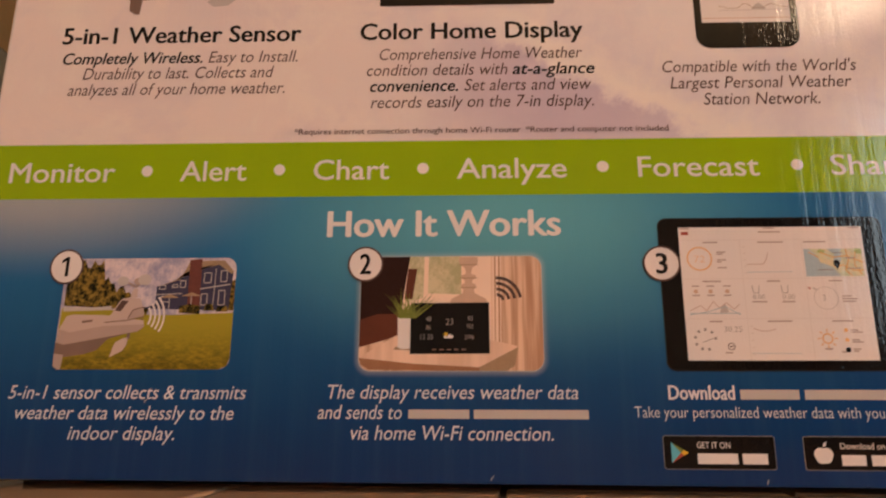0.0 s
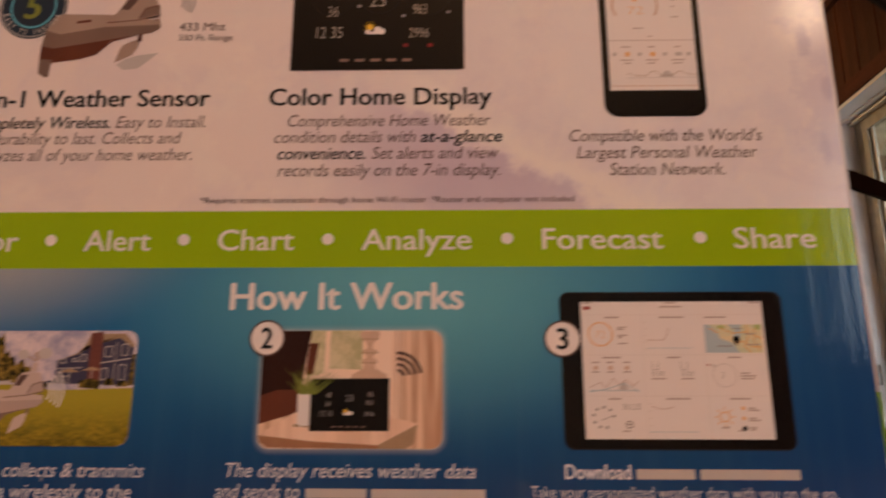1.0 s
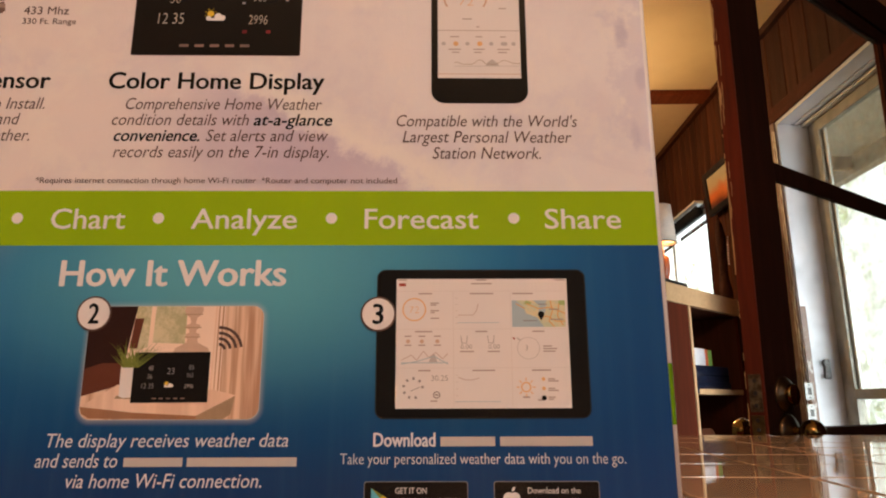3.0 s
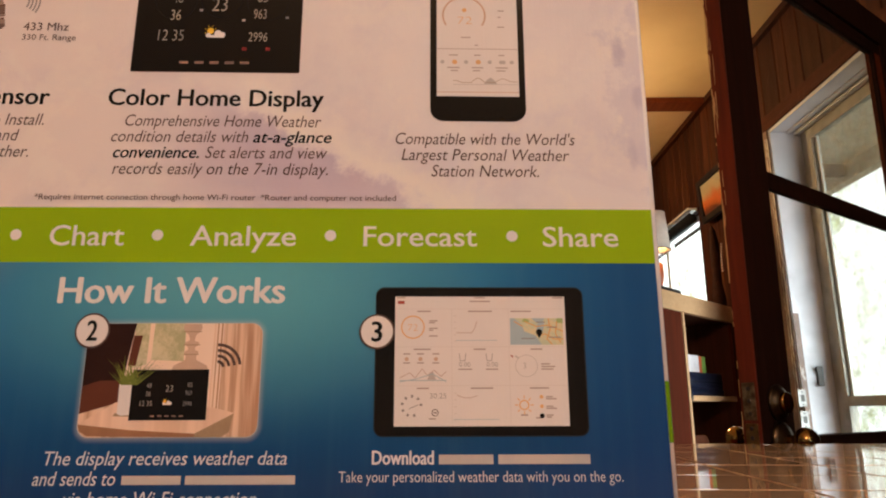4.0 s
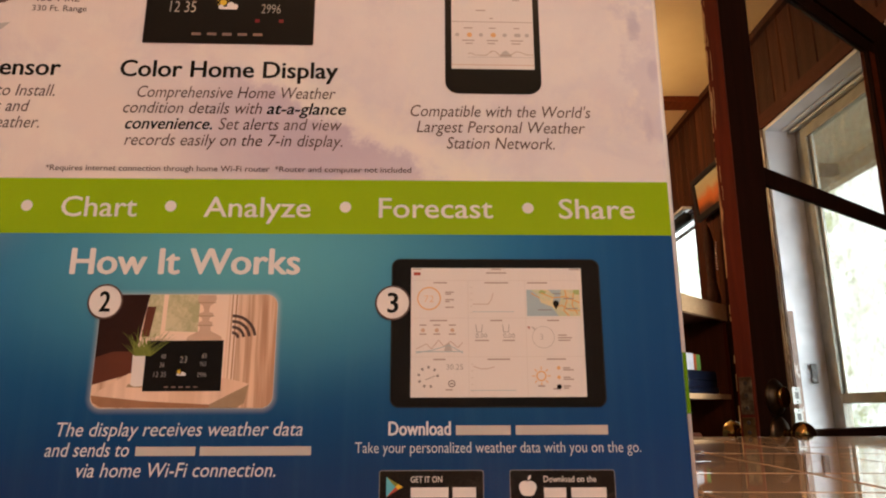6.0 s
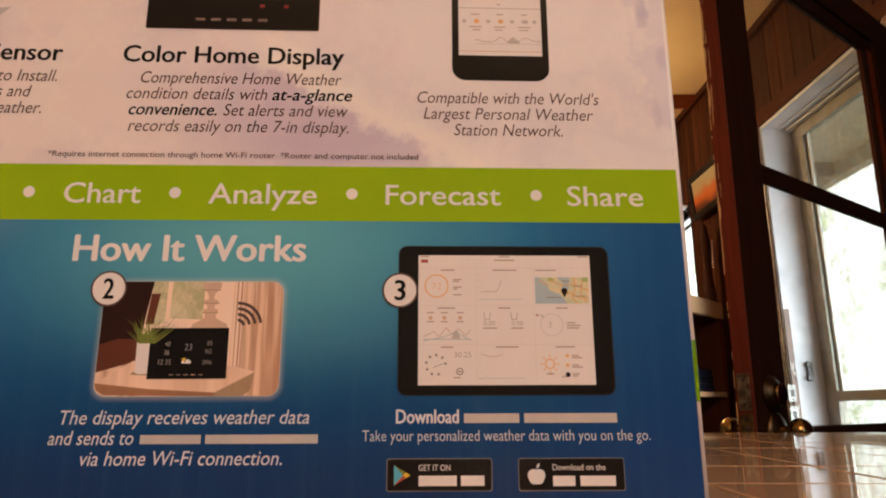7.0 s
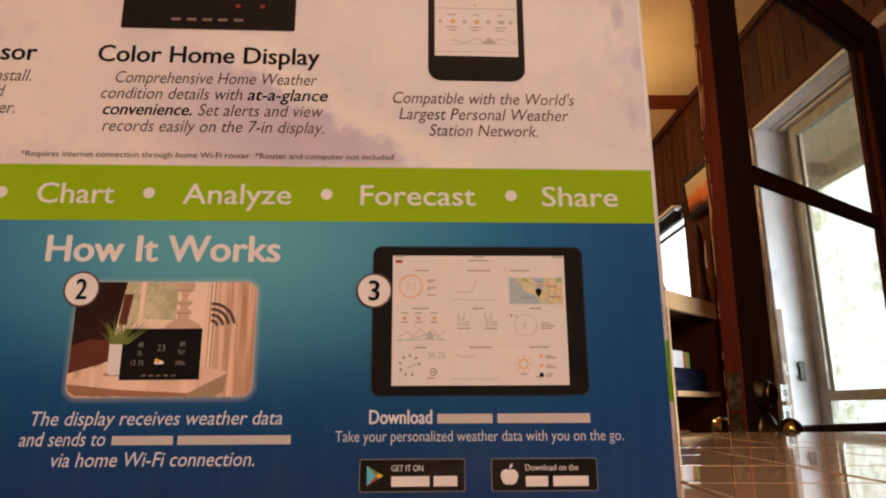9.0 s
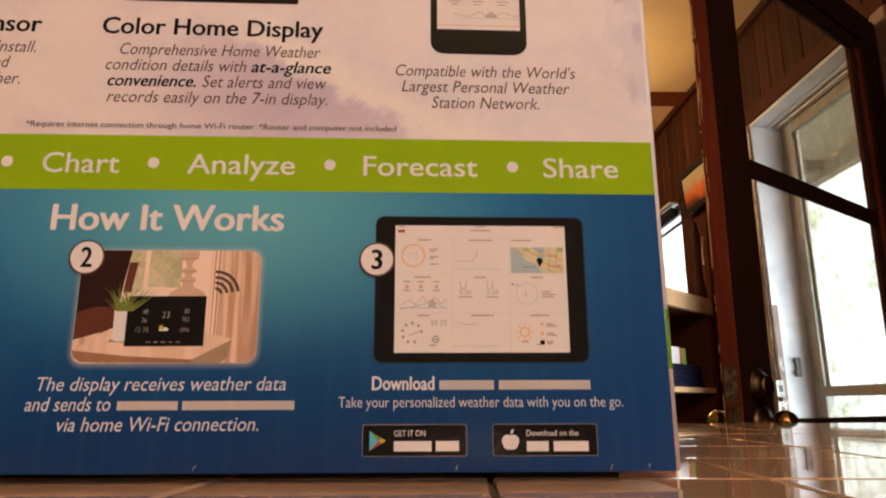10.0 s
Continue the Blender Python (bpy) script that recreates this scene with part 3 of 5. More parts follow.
def headings():
    for name, x0, x1 in (("5-in-1 Weather Sensor", -0.1520, -0.0505), ("Color Home Display", -0.0262, 0.0632)):
        printed("heading", words(name, x0, x1, 0.1733, 0.0072, 0.022), "black", upper, 3)
    rows = (("Completely Wireless.", -0.1505, -0.0910, 0.1645, 1), ("Easy to Install.", -0.0885, -0.0515, 0.1645, 0),
            ("Durability to last. Collects and", -0.1410, -0.0610, 0.1577, 0), ("analyzes all of your home weather.", -0.1465, -0.0560, 0.1507, 0),
            ("Comprehensive Home Weather", -0.0180, 0.0625, 0.1645, 0), ("condition details with", -0.0230, 0.0330, 0.1576, 0),
            ("at-a-glance", 0.0350, 0.0670, 0.1576, 1), ("convenience.", -0.0215, 0.0135, 0.1507, 1),
            ("Set alerts and view", 0.0160, 0.0655, 0.1507, 0), ("records easily on the 7-in display.", -0.0210, 0.0660, 0.1437, 0),
            ("Compatible with the World's", 0.0930, 0.1655, 0.1574, 0), ("Largest Personal Weather", 0.0955, 0.1630, 0.1504, 0),
            ("Station Network.", 0.1075, 0.1505, 0.1434, 0))
    for body, x0, x1, base, bold in rows:
        printed("caption", words(body, x0, x1, base - 0.0004, 0.0050, 0.016 if bold else 0.0, 0.22), "black" if bold else "charcoal", upper, 3)
    printed("footnote", words("*Requires internet connection through home Wi-Fi router  *Router and computer not included", -0.0510, 0.0935, 0.1325, 0.0023, 0.010), "charcoal", upper, 3)
    for body, x0, x1 in (("Monitor", -0.1655, -0.1220), ("Alert", -0.0955, -0.0690), ("Chart", -0.0425, -0.0130), ("Analyze", 0.0130, 0.0545), ("Forecast", 0.0810, 0.1253), ("Share", 0.1510, 0.1803)):
        printed("band_word", words(body, x0, x1, 0.1138, 0.0080, 0.008), "white", band, 4)
    for x in (-0.1090, -0.0560, 0.0, 0.0680, 0.1390):
        printed("band_dot", outline(disc(x, 0.1180, 0.0022)), "white", band, 4)
    printed("heading", words("How It Works", -0.0362, 0.0515, 0.0912, 0.0098, 0.026), "white", lower, 3, "bold white heading")
    for body, x0, x1, base in (("5-in-1 sensor collects & transmits", -0.1520, -0.0630, 0.0315), ("weather data wirelessly to the", -0.1485, -0.0670, 0.0243), ("indoor display.", -0.1275, -0.0880, 0.0172),
                               ("The display receives weather data", -0.0332, 0.0552, 0.0318), ("and sends to", -0.0365, -0.0065, 0.0248), ("via home Wi-Fi connection.", -0.0245, 0.0462, 0.0178)):
        printed("caption", words(body, x0, x1, base, 0.0048, 0.0, 0.2), "cool_white", lower, 3)
    for row in ((-0.0042, 0.0172, 0.0250), (0.0188, 0.0585, 0.0250)):
        printed("brand_bar", bars([row], 0.0031), "pale", lower, 3)
    printed("caption", words("Download", 0.0860, 0.1085, 0.0318, 0.0047, 0.026), "cool_white", lower, 3)
    for row in ((0.1103, 0.1300, 0.0318), (0.1318, 0.1650, 0.0318)):
        printed("brand_bar", bars([row], 0.0033), "pale", lower, 3)
    printed("caption", words("Take your personalized weather data with you on the go.", 0.0742, 0.1765, 0.0257, 0.0037, -0.006), "cool_white", lower, 3)


headings()


def number_disc(x, z, digit):
    printed("number_rim", outline(disc(x, z, 0.0067)), "charcoal", lower, 9)
    printed("number_disc", outline(disc(x, z, 0.0060)), "white", lower, 10)
    if digit == "1":
        shape = outline([(x - 0.0003, z - 0.0037), (x + 0.0009, z - 0.0037), (x + 0.0009, z + 0.0037), (x - 0.0001, z + 0.0037), (x - 0.0019, z + 0.0024), (x - 0.0019, z + 0.0013), (x - 0.0003, z + 0.0022)])
    else:
        shape = words(digit, x - 0.0021, x + 0.0021, z - 0.0037, 0.0074, 0.026, 0)
    printed("numeral", shape, "black", lower, 11)


for x, z, digit in ((-0.1363, 0.0803, "1"), (-0.0210, 0.0805, "2"), (0.0870, 0.0800, "3")):
    number_disc(x, z, digit)


def place(x0, x1, z0, z1):
    """Turns points of a picture (0 to 1 across and up) into places on the panel."""
    return lambda *pts: [(x0 + u * (x1 - x0), z0 + v * (z1 - z0)) for u, v in pts]


def sensor_shape(at, layer, parent, light="silver", body="taupe", dark="shade"):
    """The weather sensor as it is pictured: tapering grey arm, solar hood, mast, cups and vane."""
    printed("vane_picture", outline(at((0.32, 0.107), (0.335, 0.20), (0.345, 0.238), (0.38, 0.27), (0.418, 0.287), (0.41, 0.22), (0.39, 0.164))), light, parent, layer)
    printed("vane_picture", outline(at((0.405, 0.27), (0.425, 0.27), (0.425, 0.34), (0.41, 0.34))), dark, parent, layer)
    printed("arm_shadow_picture", outline(at((0.0, 0.25), (0.0, 0.13), (0.06, 0.11), (0.17, 0.135), (0.24, 0.17), (0.30, 0.27), (0.49, 0.36), (0.49, 0.45), (0.10, 0.30))), dark, parent, layer + 0.3)
    printed("mast_picture", outline(at((0.003, 0.03), (0.0, 0.14), (0.055, 0.13), (0.048, 0.0), (0.03, 0.0))), body, parent, layer + 0.4)
    printed("arm_picture", outline(at((0.0, 0.24), (0.012, 0.36), (0.046, 0.475), (0.082, 0.49), (0.268, 0.483), (0.495, 0.434), (0.50, 0.377), (0.464, 0.336), (0.052, 0.22))), body, parent, layer + 0.6)
    printed("arm_top_picture", outline(at((0.012, 0.36), (0.046, 0.475), (0.082, 0.49), (0.268, 0.483), (0.495, 0.434), (0.498, 0.40), (0.26, 0.385), (0.075, 0.33))), light, parent, layer + 0.75)
    printed("hood_picture", outline(at((0.268, 0.426), (0.278, 0.467), (0.304, 0.49), (0.345, 0.607), (0.36, 0.63), (0.40, 0.64), (0.464, 0.63), (0.48, 0.565), (0.49, 0.475), (0.40, 0.443))), light, parent, layer + 0.9)
    printed("hood_side_picture", outline(at((0.402, 0.447), (0.428, 0.53), (0.487, 0.555), (0.492, 0.475))), body, parent, layer + 1.0)
    printed("hood_line_picture", stroke(at((0.268, 0.418), (0.40, 0.437), (0.495, 0.468)), 0.0004), dark, parent, layer + 1.2)
    printed("hood_line_picture", stroke(at((0.402, 0.45), (0.428, 0.53), (0.487, 0.555)), 0.0004), dark, parent, layer + 1.2)
    printed("solar_cell_picture", outline(at((0.322, 0.525), (0.356, 0.615), (0.397, 0.61), (0.356, 0.516))), "charcoal", parent, layer + 1.2)
    printed("mast_picture", outline(at((0.402, 0.64), (0.418, 0.72), (0.443, 0.72), (0.443, 0.64))), light, parent, layer + 1.2)
    printed("cup_arm_picture", stroke(at((0.36, 0.79), (0.43, 0.735), (0.47, 0.79)), 0.0008), body, parent, layer + 1.3)
    for u, v, r, mat in ((0.352, 0.79, 0.0022, "pale"), (0.44, 0.785, 0.0017, "taupe"), (0.478, 0.80, 0.0026, "pale")):
        (x, z), = at((u, v))
        printed("cup_picture", outline([(x + a, z + 0.8 * b) for a, b in disc(0.0, 0.0, r, 20)]), mat, parent, layer + 1.4 + 2 * u)
    printed("vent_picture", outline(at((0.14, 0.413), (0.20, 0.425), (0.20, 0.445), (0.14, 0.433))), dark, parent, layer + 1.2)


def yard_photo():
    x0, x1, z0, z1 = -0.1368, -0.0700, 0.0420, 0.0834
    at = place(x0, x1, z0, z1)
    photo = printed("yard_photo", outline(rounded(x0, x1, z0, z1, 0.0042)), "photo_sky", carton, 3, "small printed photo of a house and lawn")
    printed("lawn_picture", outline(at((0.012, 0.55), (0.0, 0.08), (0.02, 0.02), (0.06, 0.0), (0.94, 0.0), (0.985, 0.03), (1.0, 0.10), (1.0, 0.50), (0.55, 0.48), (0.3, 0.53))), "lawn", photo, 4)
    printed("stone_row_picture", outline(at((0.02, 0.56), (0.02, 0.52), (0.30, 0.53), (0.30, 0.565), (0.15, 0.55))), "pale", photo, 4.6)
    rng = random.Random(3)
    top = [(0.04 + 0.48 * i / 26, 0.80 - 0.55 * max(0, i / 26 - 0.40) ** 1.2 + rng.uniform(-0.06, 0.07) + (0.17 if i < 11 else 0)) for i in range(27)]
    top = [(u, min(v, 0.985)) for u, v in top]
    printed("trees_picture", outline(at((0.53, 0.53), (0.02, 0.57), (0.02, 0.78), *top)), "woods", photo, 4.3)
    printed("trees_picture", outline(at((0.97, 0.52), (0.955, 0.72), (0.975, 0.78), (1.0, 0.80), (1.0, 0.52))), "woods", photo, 4.3)
    house = printed("house_picture", outline(at((0.48, 0.54), (0.55, 0.58), (0.55, 0.74), (0.68, 0.80), (0.72, 0.92), (0.90, 0.965), (0.985, 0.86), (0.97, 0.52))), "slate", photo, 4.9)
    printed("roof_picture", outline(at((0.55, 0.735), (0.66, 0.80), (0.69, 0.82), (0.73, 0.97), (0.93, 0.975), (0.99, 0.87), (0.975, 0.85), (0.90, 0.935), (0.70, 0.86), (0.68, 0.80))), "roof", photo, 5.2)
    printed("chimney_picture", outline(at((0.735, 0.53), (0.73, 0.98), (0.80, 0.99), (0.805, 0.53))), "brick", photo, 5.5)
    for u0, u1, v0, v1 in ((0.82, 0.86, 0.77, 0.86), (0.915, 0.95, 0.78, 0.88), (0.81, 0.845, 0.57, 0.67), (0.91, 0.945, 0.57, 0.70), (0.565, 0.60, 0.715, 0.75), (0.64, 0.67, 0.73, 0.755), (0.685, 0.715, 0.73, 0.79), (0.58, 0.63, 0.60, 0.65)):
        printed("window_picture", merged([stroke(at((u0, v0), (u1, v0), (u1, v1), (u0, v1), (u0, v0)), 0.0003)]), "pale", photo, 5.7)
    printed("house_trim_picture", merged([stroke(at((0.80, 0.715), (0.97, 0.755)), 0.0004), stroke(at((0.88, 0.53), (0.885, 0.90)), 0.00025), stroke(at((0.55, 0.665), (0.70, 0.675)), 0.0003)]), "pale", photo, 5.8)
    for u, v in ((0.755, 0.65), (0.63, 0.635)):
        printed("parasol_picture", outline(at((u - 0.06, v), (u, v + 0.035), (u + 0.06, v))), "roof", photo, 6)
        printed("parasol_pole_picture", stroke(at((u, v), (u, 0.53)), 0.0003), "pale", photo, 6)
    printed("shrub_picture", merged([outline(at((0.69, 0.50), (0.69, 0.56), (0.75, 0.58), (0.81, 0.56), (0.81, 0.49))), outline(at((0.83, 0.52), (0.84, 0.58), (0.88, 0.58), (0.89, 0.52))), outline(at((0.90, 0.51), (0.91, 0.56), (0.96, 0.56), (0.97, 0.51)))]), "woods", photo, 6.2)
    (cx, cz), = at((0.45, 0.47))
    for i in range(4):
        printed("wave_mark", ring(cx, cz, 0.0052 + 0.0017 * i, 0.0059 + 0.0017 * i, -32, 36 + 2 * i, 10), "white", photo, 7.5)
    sensor_shape(at, 6.4, photo)


yard_photo()


def readout(at, parent, layer, size=1.0, fine=True):
    """The dark display's digits and marks; at: places from 0 to 1 across and up."""
    for body, u0, u1, v, h in (("12 35", 0.143, 0.297, 0.285, 0.10), ("23", 0.452, 0.545, 0.565, 0.125), ("36", 0.207, 0.269, 0.476, 0.095), ("48", 0.212, 0.275, 0.640, 0.095), ("963", 0.708, 0.785, 0.497, 0.090), ("2996", 0.684, 0.798, 0.285, 0.085), ("85", 0.727, 0.788, 0.655, 0.090)):
        (x0, z), (x1, z2) = at((u0, v), (u1, v + h))
        printed("readout_number", words(body, x0, x1, z, z2 - z, -0.006, 0.06), "readout" if fine else "grey", parent, layer)
    (x, z), (r, _) = at((0.456, 0.380), (0.475, 0.380))
    r -= x
    printed("sun_mark", merged([outline(disc(x, z, r * 1.1, 16)), *[stroke([(x + r * 1.5 * math.cos(a), z + r * 1.5 * math.sin(a)), (x + r * 1.9 * math.cos(a), z + r * 1.9 * math.sin(a))], r * 0.3) for a in (0.4, 1.2, 2.0, 2.8, 3.6)]]), "yellow", parent, layer)
    printed("cloud_mark", merged([outline(disc(x + 2.4 * r, z - 1.0 * r, r * 1.2, 16)), outline(disc(x + 3.8 * r, z - 1.4 * r, r * 0.9, 16)), outline(disc(x - 0.6 * r, z - 1.6 * r, r * 0.8, 16)), sheet(x - 0.6 * r, x + 4.4 * r, z - 2.4 * r, z - 1.5 * r)]), "white", parent, layer + 0.2)
    if fine:
        for u in (0.665, 0.805):
            printed("red_mark", outline(at((u - 0.014, 0.20), (u + 0.014, 0.20), (u + 0.014, 0.232), (u - 0.014, 0.232))), "red_dim", parent, layer)
    printed("button_mark", merged([outline(at((u, 0.075), (u + 0.055, 0.075), (u + 0.055, 0.10), (u, 0.10))) for u in (0.285, 0.375, 0.465, 0.555, 0.645)]), "shade", parent, layer)
    if fine:
        for u, v in ((0.235, 0.66), (0.51, 0.68), (0.79, 0.66)):
            (cx, cz), = at((u, v))
            printed("dial_ring", ring(cx, cz, 0.0088, 0.0090, 150, 390, 24), "black_line", parent, layer)
        printed("small_marks", merged([outline(at((u, v), (u + 0.02, v), (u + 0.02, v + 0.022), (u, v + 0.022))) for u, v in ((0.64, 0.47), (0.35, 0.82), (0.62, 0.80), (0.90, 0.50), (0.38, 0.56))]), "grey", parent, layer)


def table_photo():
    x0, x1, z0, z1 = -0.0225, 0.0437, 0.0415, 0.0832
    at = place(x0, x1, z0, z1)
    photo = printed("table_photo", outline(rounded(x0 - 0.0002, x1 + 0.0002, z0 - 0.0002, z1 + 0.0002, 0.0043)), "halo", carton, 3, "small printed photo of the display on a table")
    printed("curtain_picture", outline(rounded(x0, x1, z0, z1, 0.0042)), "curtain", photo, 4)
    printed("window_light_picture", outline(at((0.22, 0.20), (0.22, 1.0), (0.78, 1.0), (0.775, 0.22))), "peach", photo, 4.4)
    printed("window_picture", outline(at((0.27, 0.60), (0.27, 1.0), (0.355, 1.0), (0.35, 0.63))), "pane_print", photo, 4.7)
    printed("window_picture", outline(at((0.375, 0.67), (0.38, 1.0), (0.56, 1.0), (0.56, 0.66))), "pane_print", photo, 4.7)
    for u in (0.725, 0.742, 0.765):
        printed("curtain_fold", stroke(at((u, 0.22), (u + 0.004, 1.0)), 0.0006), "curtain", photo, 4.7)
    printed("armchair_picture", outline(at((0.0, 0.40), (0.0, 0.86), (0.012, 0.955), (0.05, 1.0), (0.275, 1.0), (0.245, 0.70), (0.225, 0.46))), "leather_dark", photo, 5)
    printed("armchair_picture", outline(at((0.245, 0.62), (0.265, 0.89), (0.315, 0.89), (0.290, 0.62))), "leather", photo, 5)
    printed("armchair_arm_picture", outline(at((0.0, 0.20), (0.0, 0.44), (0.10, 0.49), (0.21, 0.49), (0.22, 0.30))), "leather", photo, 5.2)
    (cx, _), = at((0.60, 0))
    k = (x1 - x0)
    turned = [(0.060, 0.995), (0.066, 0.96), (0.055, 0.925), (0.026, 0.895), (0.018, 0.86), (0.020, 0.84), (0.048, 0.83), (0.050, 0.805), (0.026, 0.785), (0.024, 0.76), (0.050, 0.745), (0.046, 0.72), (0.036, 0.70), (0.040, 0.67), (0.070, 0.65), (0.115, 0.62), (0.130, 0.57)]
    pts = [(cx + 0.82 * r * k, z0 + v * (z1 - z0)) for r, v in turned]
    pts += [(2 * cx - x, z) for x, z in reversed(pts)]
    printed("lamp_picture", outline(pts), "plaster", photo, 5.4)
    for v, r in ((0.925, 0.052), (0.805, 0.048), (0.72, 0.044)):
        printed("lamp_shade_line", stroke([(cx - r * k, z0 + v * (z1 - z0)), (cx + r * k, z0 + v * (z1 - z0))], 0.0003), "roof", photo, 5.5)
    printed("tabletop_picture", outline(at((0.0, 0.11), (0.20, 0.30), (0.74, 0.255), (0.87, 0.205), (0.655, 0.03), (0.30, 0.06))), "oak_print", photo, 5.6)
    printed("table_edge_picture", outline(at((0.0, 0.11), (0.012, 0.05), (0.06, 0.01), (0.655, 0.0), (0.655, 0.03), (0.30, 0.06))), "oak_edge", photo, 5.8)
    printed("table_leg_picture", outline(at((0.655, 0.03), (0.865, 0.20), (0.845, 0.04), (0.80, 0.0), (0.655, 0.0))), "roof", photo, 5.7)
    printed("pot_shadow_picture", outline(at((0.19, 0.18), (0.20, 0.205), (0.30, 0.205), (0.29, 0.175))), "roof", photo, 5.9)
    printed("plant_pot_picture", outline(at((0.210, 0.46), (0.212, 0.20), (0.235, 0.185), (0.295, 0.19), (0.305, 0.46))), "white", photo, 6)
    rng = random.Random(5)
    blades = []
    for i in range(46):
        u, a = rng.uniform(0.225, 0.305), rng.uniform(-1.15, 1.3)
        h = rng.uniform(0.10, 0.27)
        lean = math.sin(a) * h * 0.62
        (bx, bz), (tx, tz) = at((u, 0.45), (u + lean * 1.2, 0.45 + h * (0.75 + 0.3 * math.cos(a))))
        blades.append(outline([(bx - 0.0004, bz), (tx, tz), (bx + 0.0004, bz)]))
    printed("plant_picture", merged(blades), "leaf", photo, 6.2)
    d = place(-0.0045, 0.0250, 0.0474, 0.0658)
    printed("display_picture", outline(at((0.280, 0.143), (0.281, 0.583), (0.711, 0.586), (0.712, 0.145))), "black", photo, 6.6)
    readout(d, photo, 7.2, fine=False)
    (wx, wz), = at((0.755, 0.60))
    for i in range(4):
        printed("wave_mark", ring(wx, wz, 0.0017 + 0.0021 * i, 0.0028 + 0.0021 * i, 8, 92, 10), "charcoal", photo, 6.6)


table_photo()


def tablet_picture():
    tab = printed("tablet_picture", outline(rounded(0.0868, 0.1648, 0.0418, 0.0968, 0.0030)), "black", carton, 3, "printed tablet showing a weather page")
    printed("tablet_rim", outline(rounded(0.0863, 0.1653, 0.0413, 0.0973, 0.0033)), "black_line", tab, 2.5)
    X0, X1, Z0, Z1 = 0.0938, 0.1582, 0.0450, 0.0936
    at = place(X0, X1, Z0, Z1)
    printed("screen_picture", sheet(X0, X1, Z0, Z1), "white", tab, 4)
    printed("grid_line", merged([stroke(at((0.333, 0.0), (0.333, 0.90)), 0.00018), stroke(at((0.667, 0.0), (0.667, 0.90)), 0.00018), stroke(at((0.0, 0.90), (1.0, 0.90)), 0.00018), stroke(at((0.0, 0.60), (1.0, 0.60)), 0.00018), stroke(at((0.0, 0.30), (1.0, 0.30)), 0.00018)]), "faint", tab, 4.5)
    (x, z), = at((0.105, 0.755))
    printed("temperature_ring", ring(x, z, 0.0040, 0.0045), "orange", tab, 5)
    printed("readout_number", words("72", x - 0.0018, x + 0.0018, z - 0.0014, 0.0026, -0.02), "orange", tab, 5)
    heads = [(0.13, 0.21, 0.875), (0.43, 0.57, 0.875), (0.68, 0.80, 0.875), (0.11, 0.21, 0.575), (0.46, 0.53, 0.575), (0.79, 0.86, 0.575), (0.13, 0.20, 0.275), (0.44, 0.57, 0.275), (0.78, 0.89, 0.275), (0.44, 0.56, 0.955)]
    marks = [(0.20, 0.25, 0.80), (0.20, 0.235, 0.785), (0.20, 0.25, 0.74), (0.20, 0.225, 0.725), (0.20, 0.25, 0.68), (0.05, 0.09, 0.54), (0.13, 0.17, 0.54), (0.22, 0.26, 0.54), (0.05, 0.09, 0.47), (0.13, 0.17, 0.47), (0.22, 0.26, 0.47), (0.37, 0.45, 0.42), (0.53, 0.60, 0.42), (0.85, 0.90, 0.46), (0.85, 0.93, 0.44), (0.85, 0.92, 0.42), (0.20, 0.24, 0.05), (0.81, 0.84, 0.055), (0.87, 0.91, 0.21), (0.87, 0.93, 0.195), (0.87, 0.91, 0.14), (0.87, 0.93, 0.125), (0.87, 0.91, 0.075), (0.87, 0.90, 0.06), (0.01, 0.06, 0.985), (0.93, 0.99, 0.985), (0.47, 0.53, 0.985)]

    def small(rows, h):
        return bars([(X0 + a * (X1 - X0), X0 + b * (X1 - X0), Z0 + v * (Z1 - Z0)) for a, b, v in rows], h)

    for row in heads:
        printed("small_print", small([row], 0.00055), "soft_grey", tab, 5)
    for row in marks:
        printed("small_print", small([row], 0.0005), "soft_grey", tab, 5)
    printed("logo_mark", merged([outline(at((0.015, 0.94), (0.015, 0.965), (0.055, 0.965), (0.055, 0.94)))]), "red", tab, 5)
    for body, u0, u1, v, h in (("0.00", 0.375, 0.44, 0.445, 0.035), ("0.00", 0.535, 0.60, 0.445, 0.035), ("30.25", 0.205, 0.30, 0.205, 0.04)):
        (a, za), (b, zb) = at((u0, v), (u1, v + h))
        printed("readout_number", words(body, a, b, za, zb - za, -0.01), "grey", tab, 5)
    printed("chart_line", merged([stroke(at((0.03, 0.36), (0.06, 0.38), (0.09, 0.40), (0.12, 0.36), (0.16, 0.43), (0.19, 0.38), (0.23, 0.42), (0.27, 0.37), (0.30, 0.41)), 0.0003), stroke(at((0.36, 0.71), (0.45, 0.71), (0.47, 0.75), (0.48, 0.80)), 0.0003), stroke(at((0.36, 0.23), (0.40, 0.21), (0.44, 0.21), (0.48, 0.225)), 0.0003)]), "silver", tab, 5)
    printed("chart_line", merged([stroke(at((0.03, 0.34), (0.30, 0.34)), 0.0003), stroke(at((0.36, 0.65), (0.60, 0.65)), 0.0002), stroke(at((0.34, 0.05), (0.60, 0.05)), 0.0002), stroke(at((0.03, 0.33), (0.12, 0.35), (0.22, 0.39), (0.30, 0.33)), 0.0003)]), "lake", tab, 5.1)
    for u in (0.375, 0.53):
        (a, b), = at((u + 0.02, 0.52))
        printed("gauge_mark", merged([stroke([(a - 0.0012, b + 0.0014), (a - 0.0009, b - 0.0014), (a + 0.0009, b - 0.0014), (a + 0.0012, b + 0.0014)], 0.00022)]), "grey", tab, 5)
    (a, b), = at((0.765, 0.45))
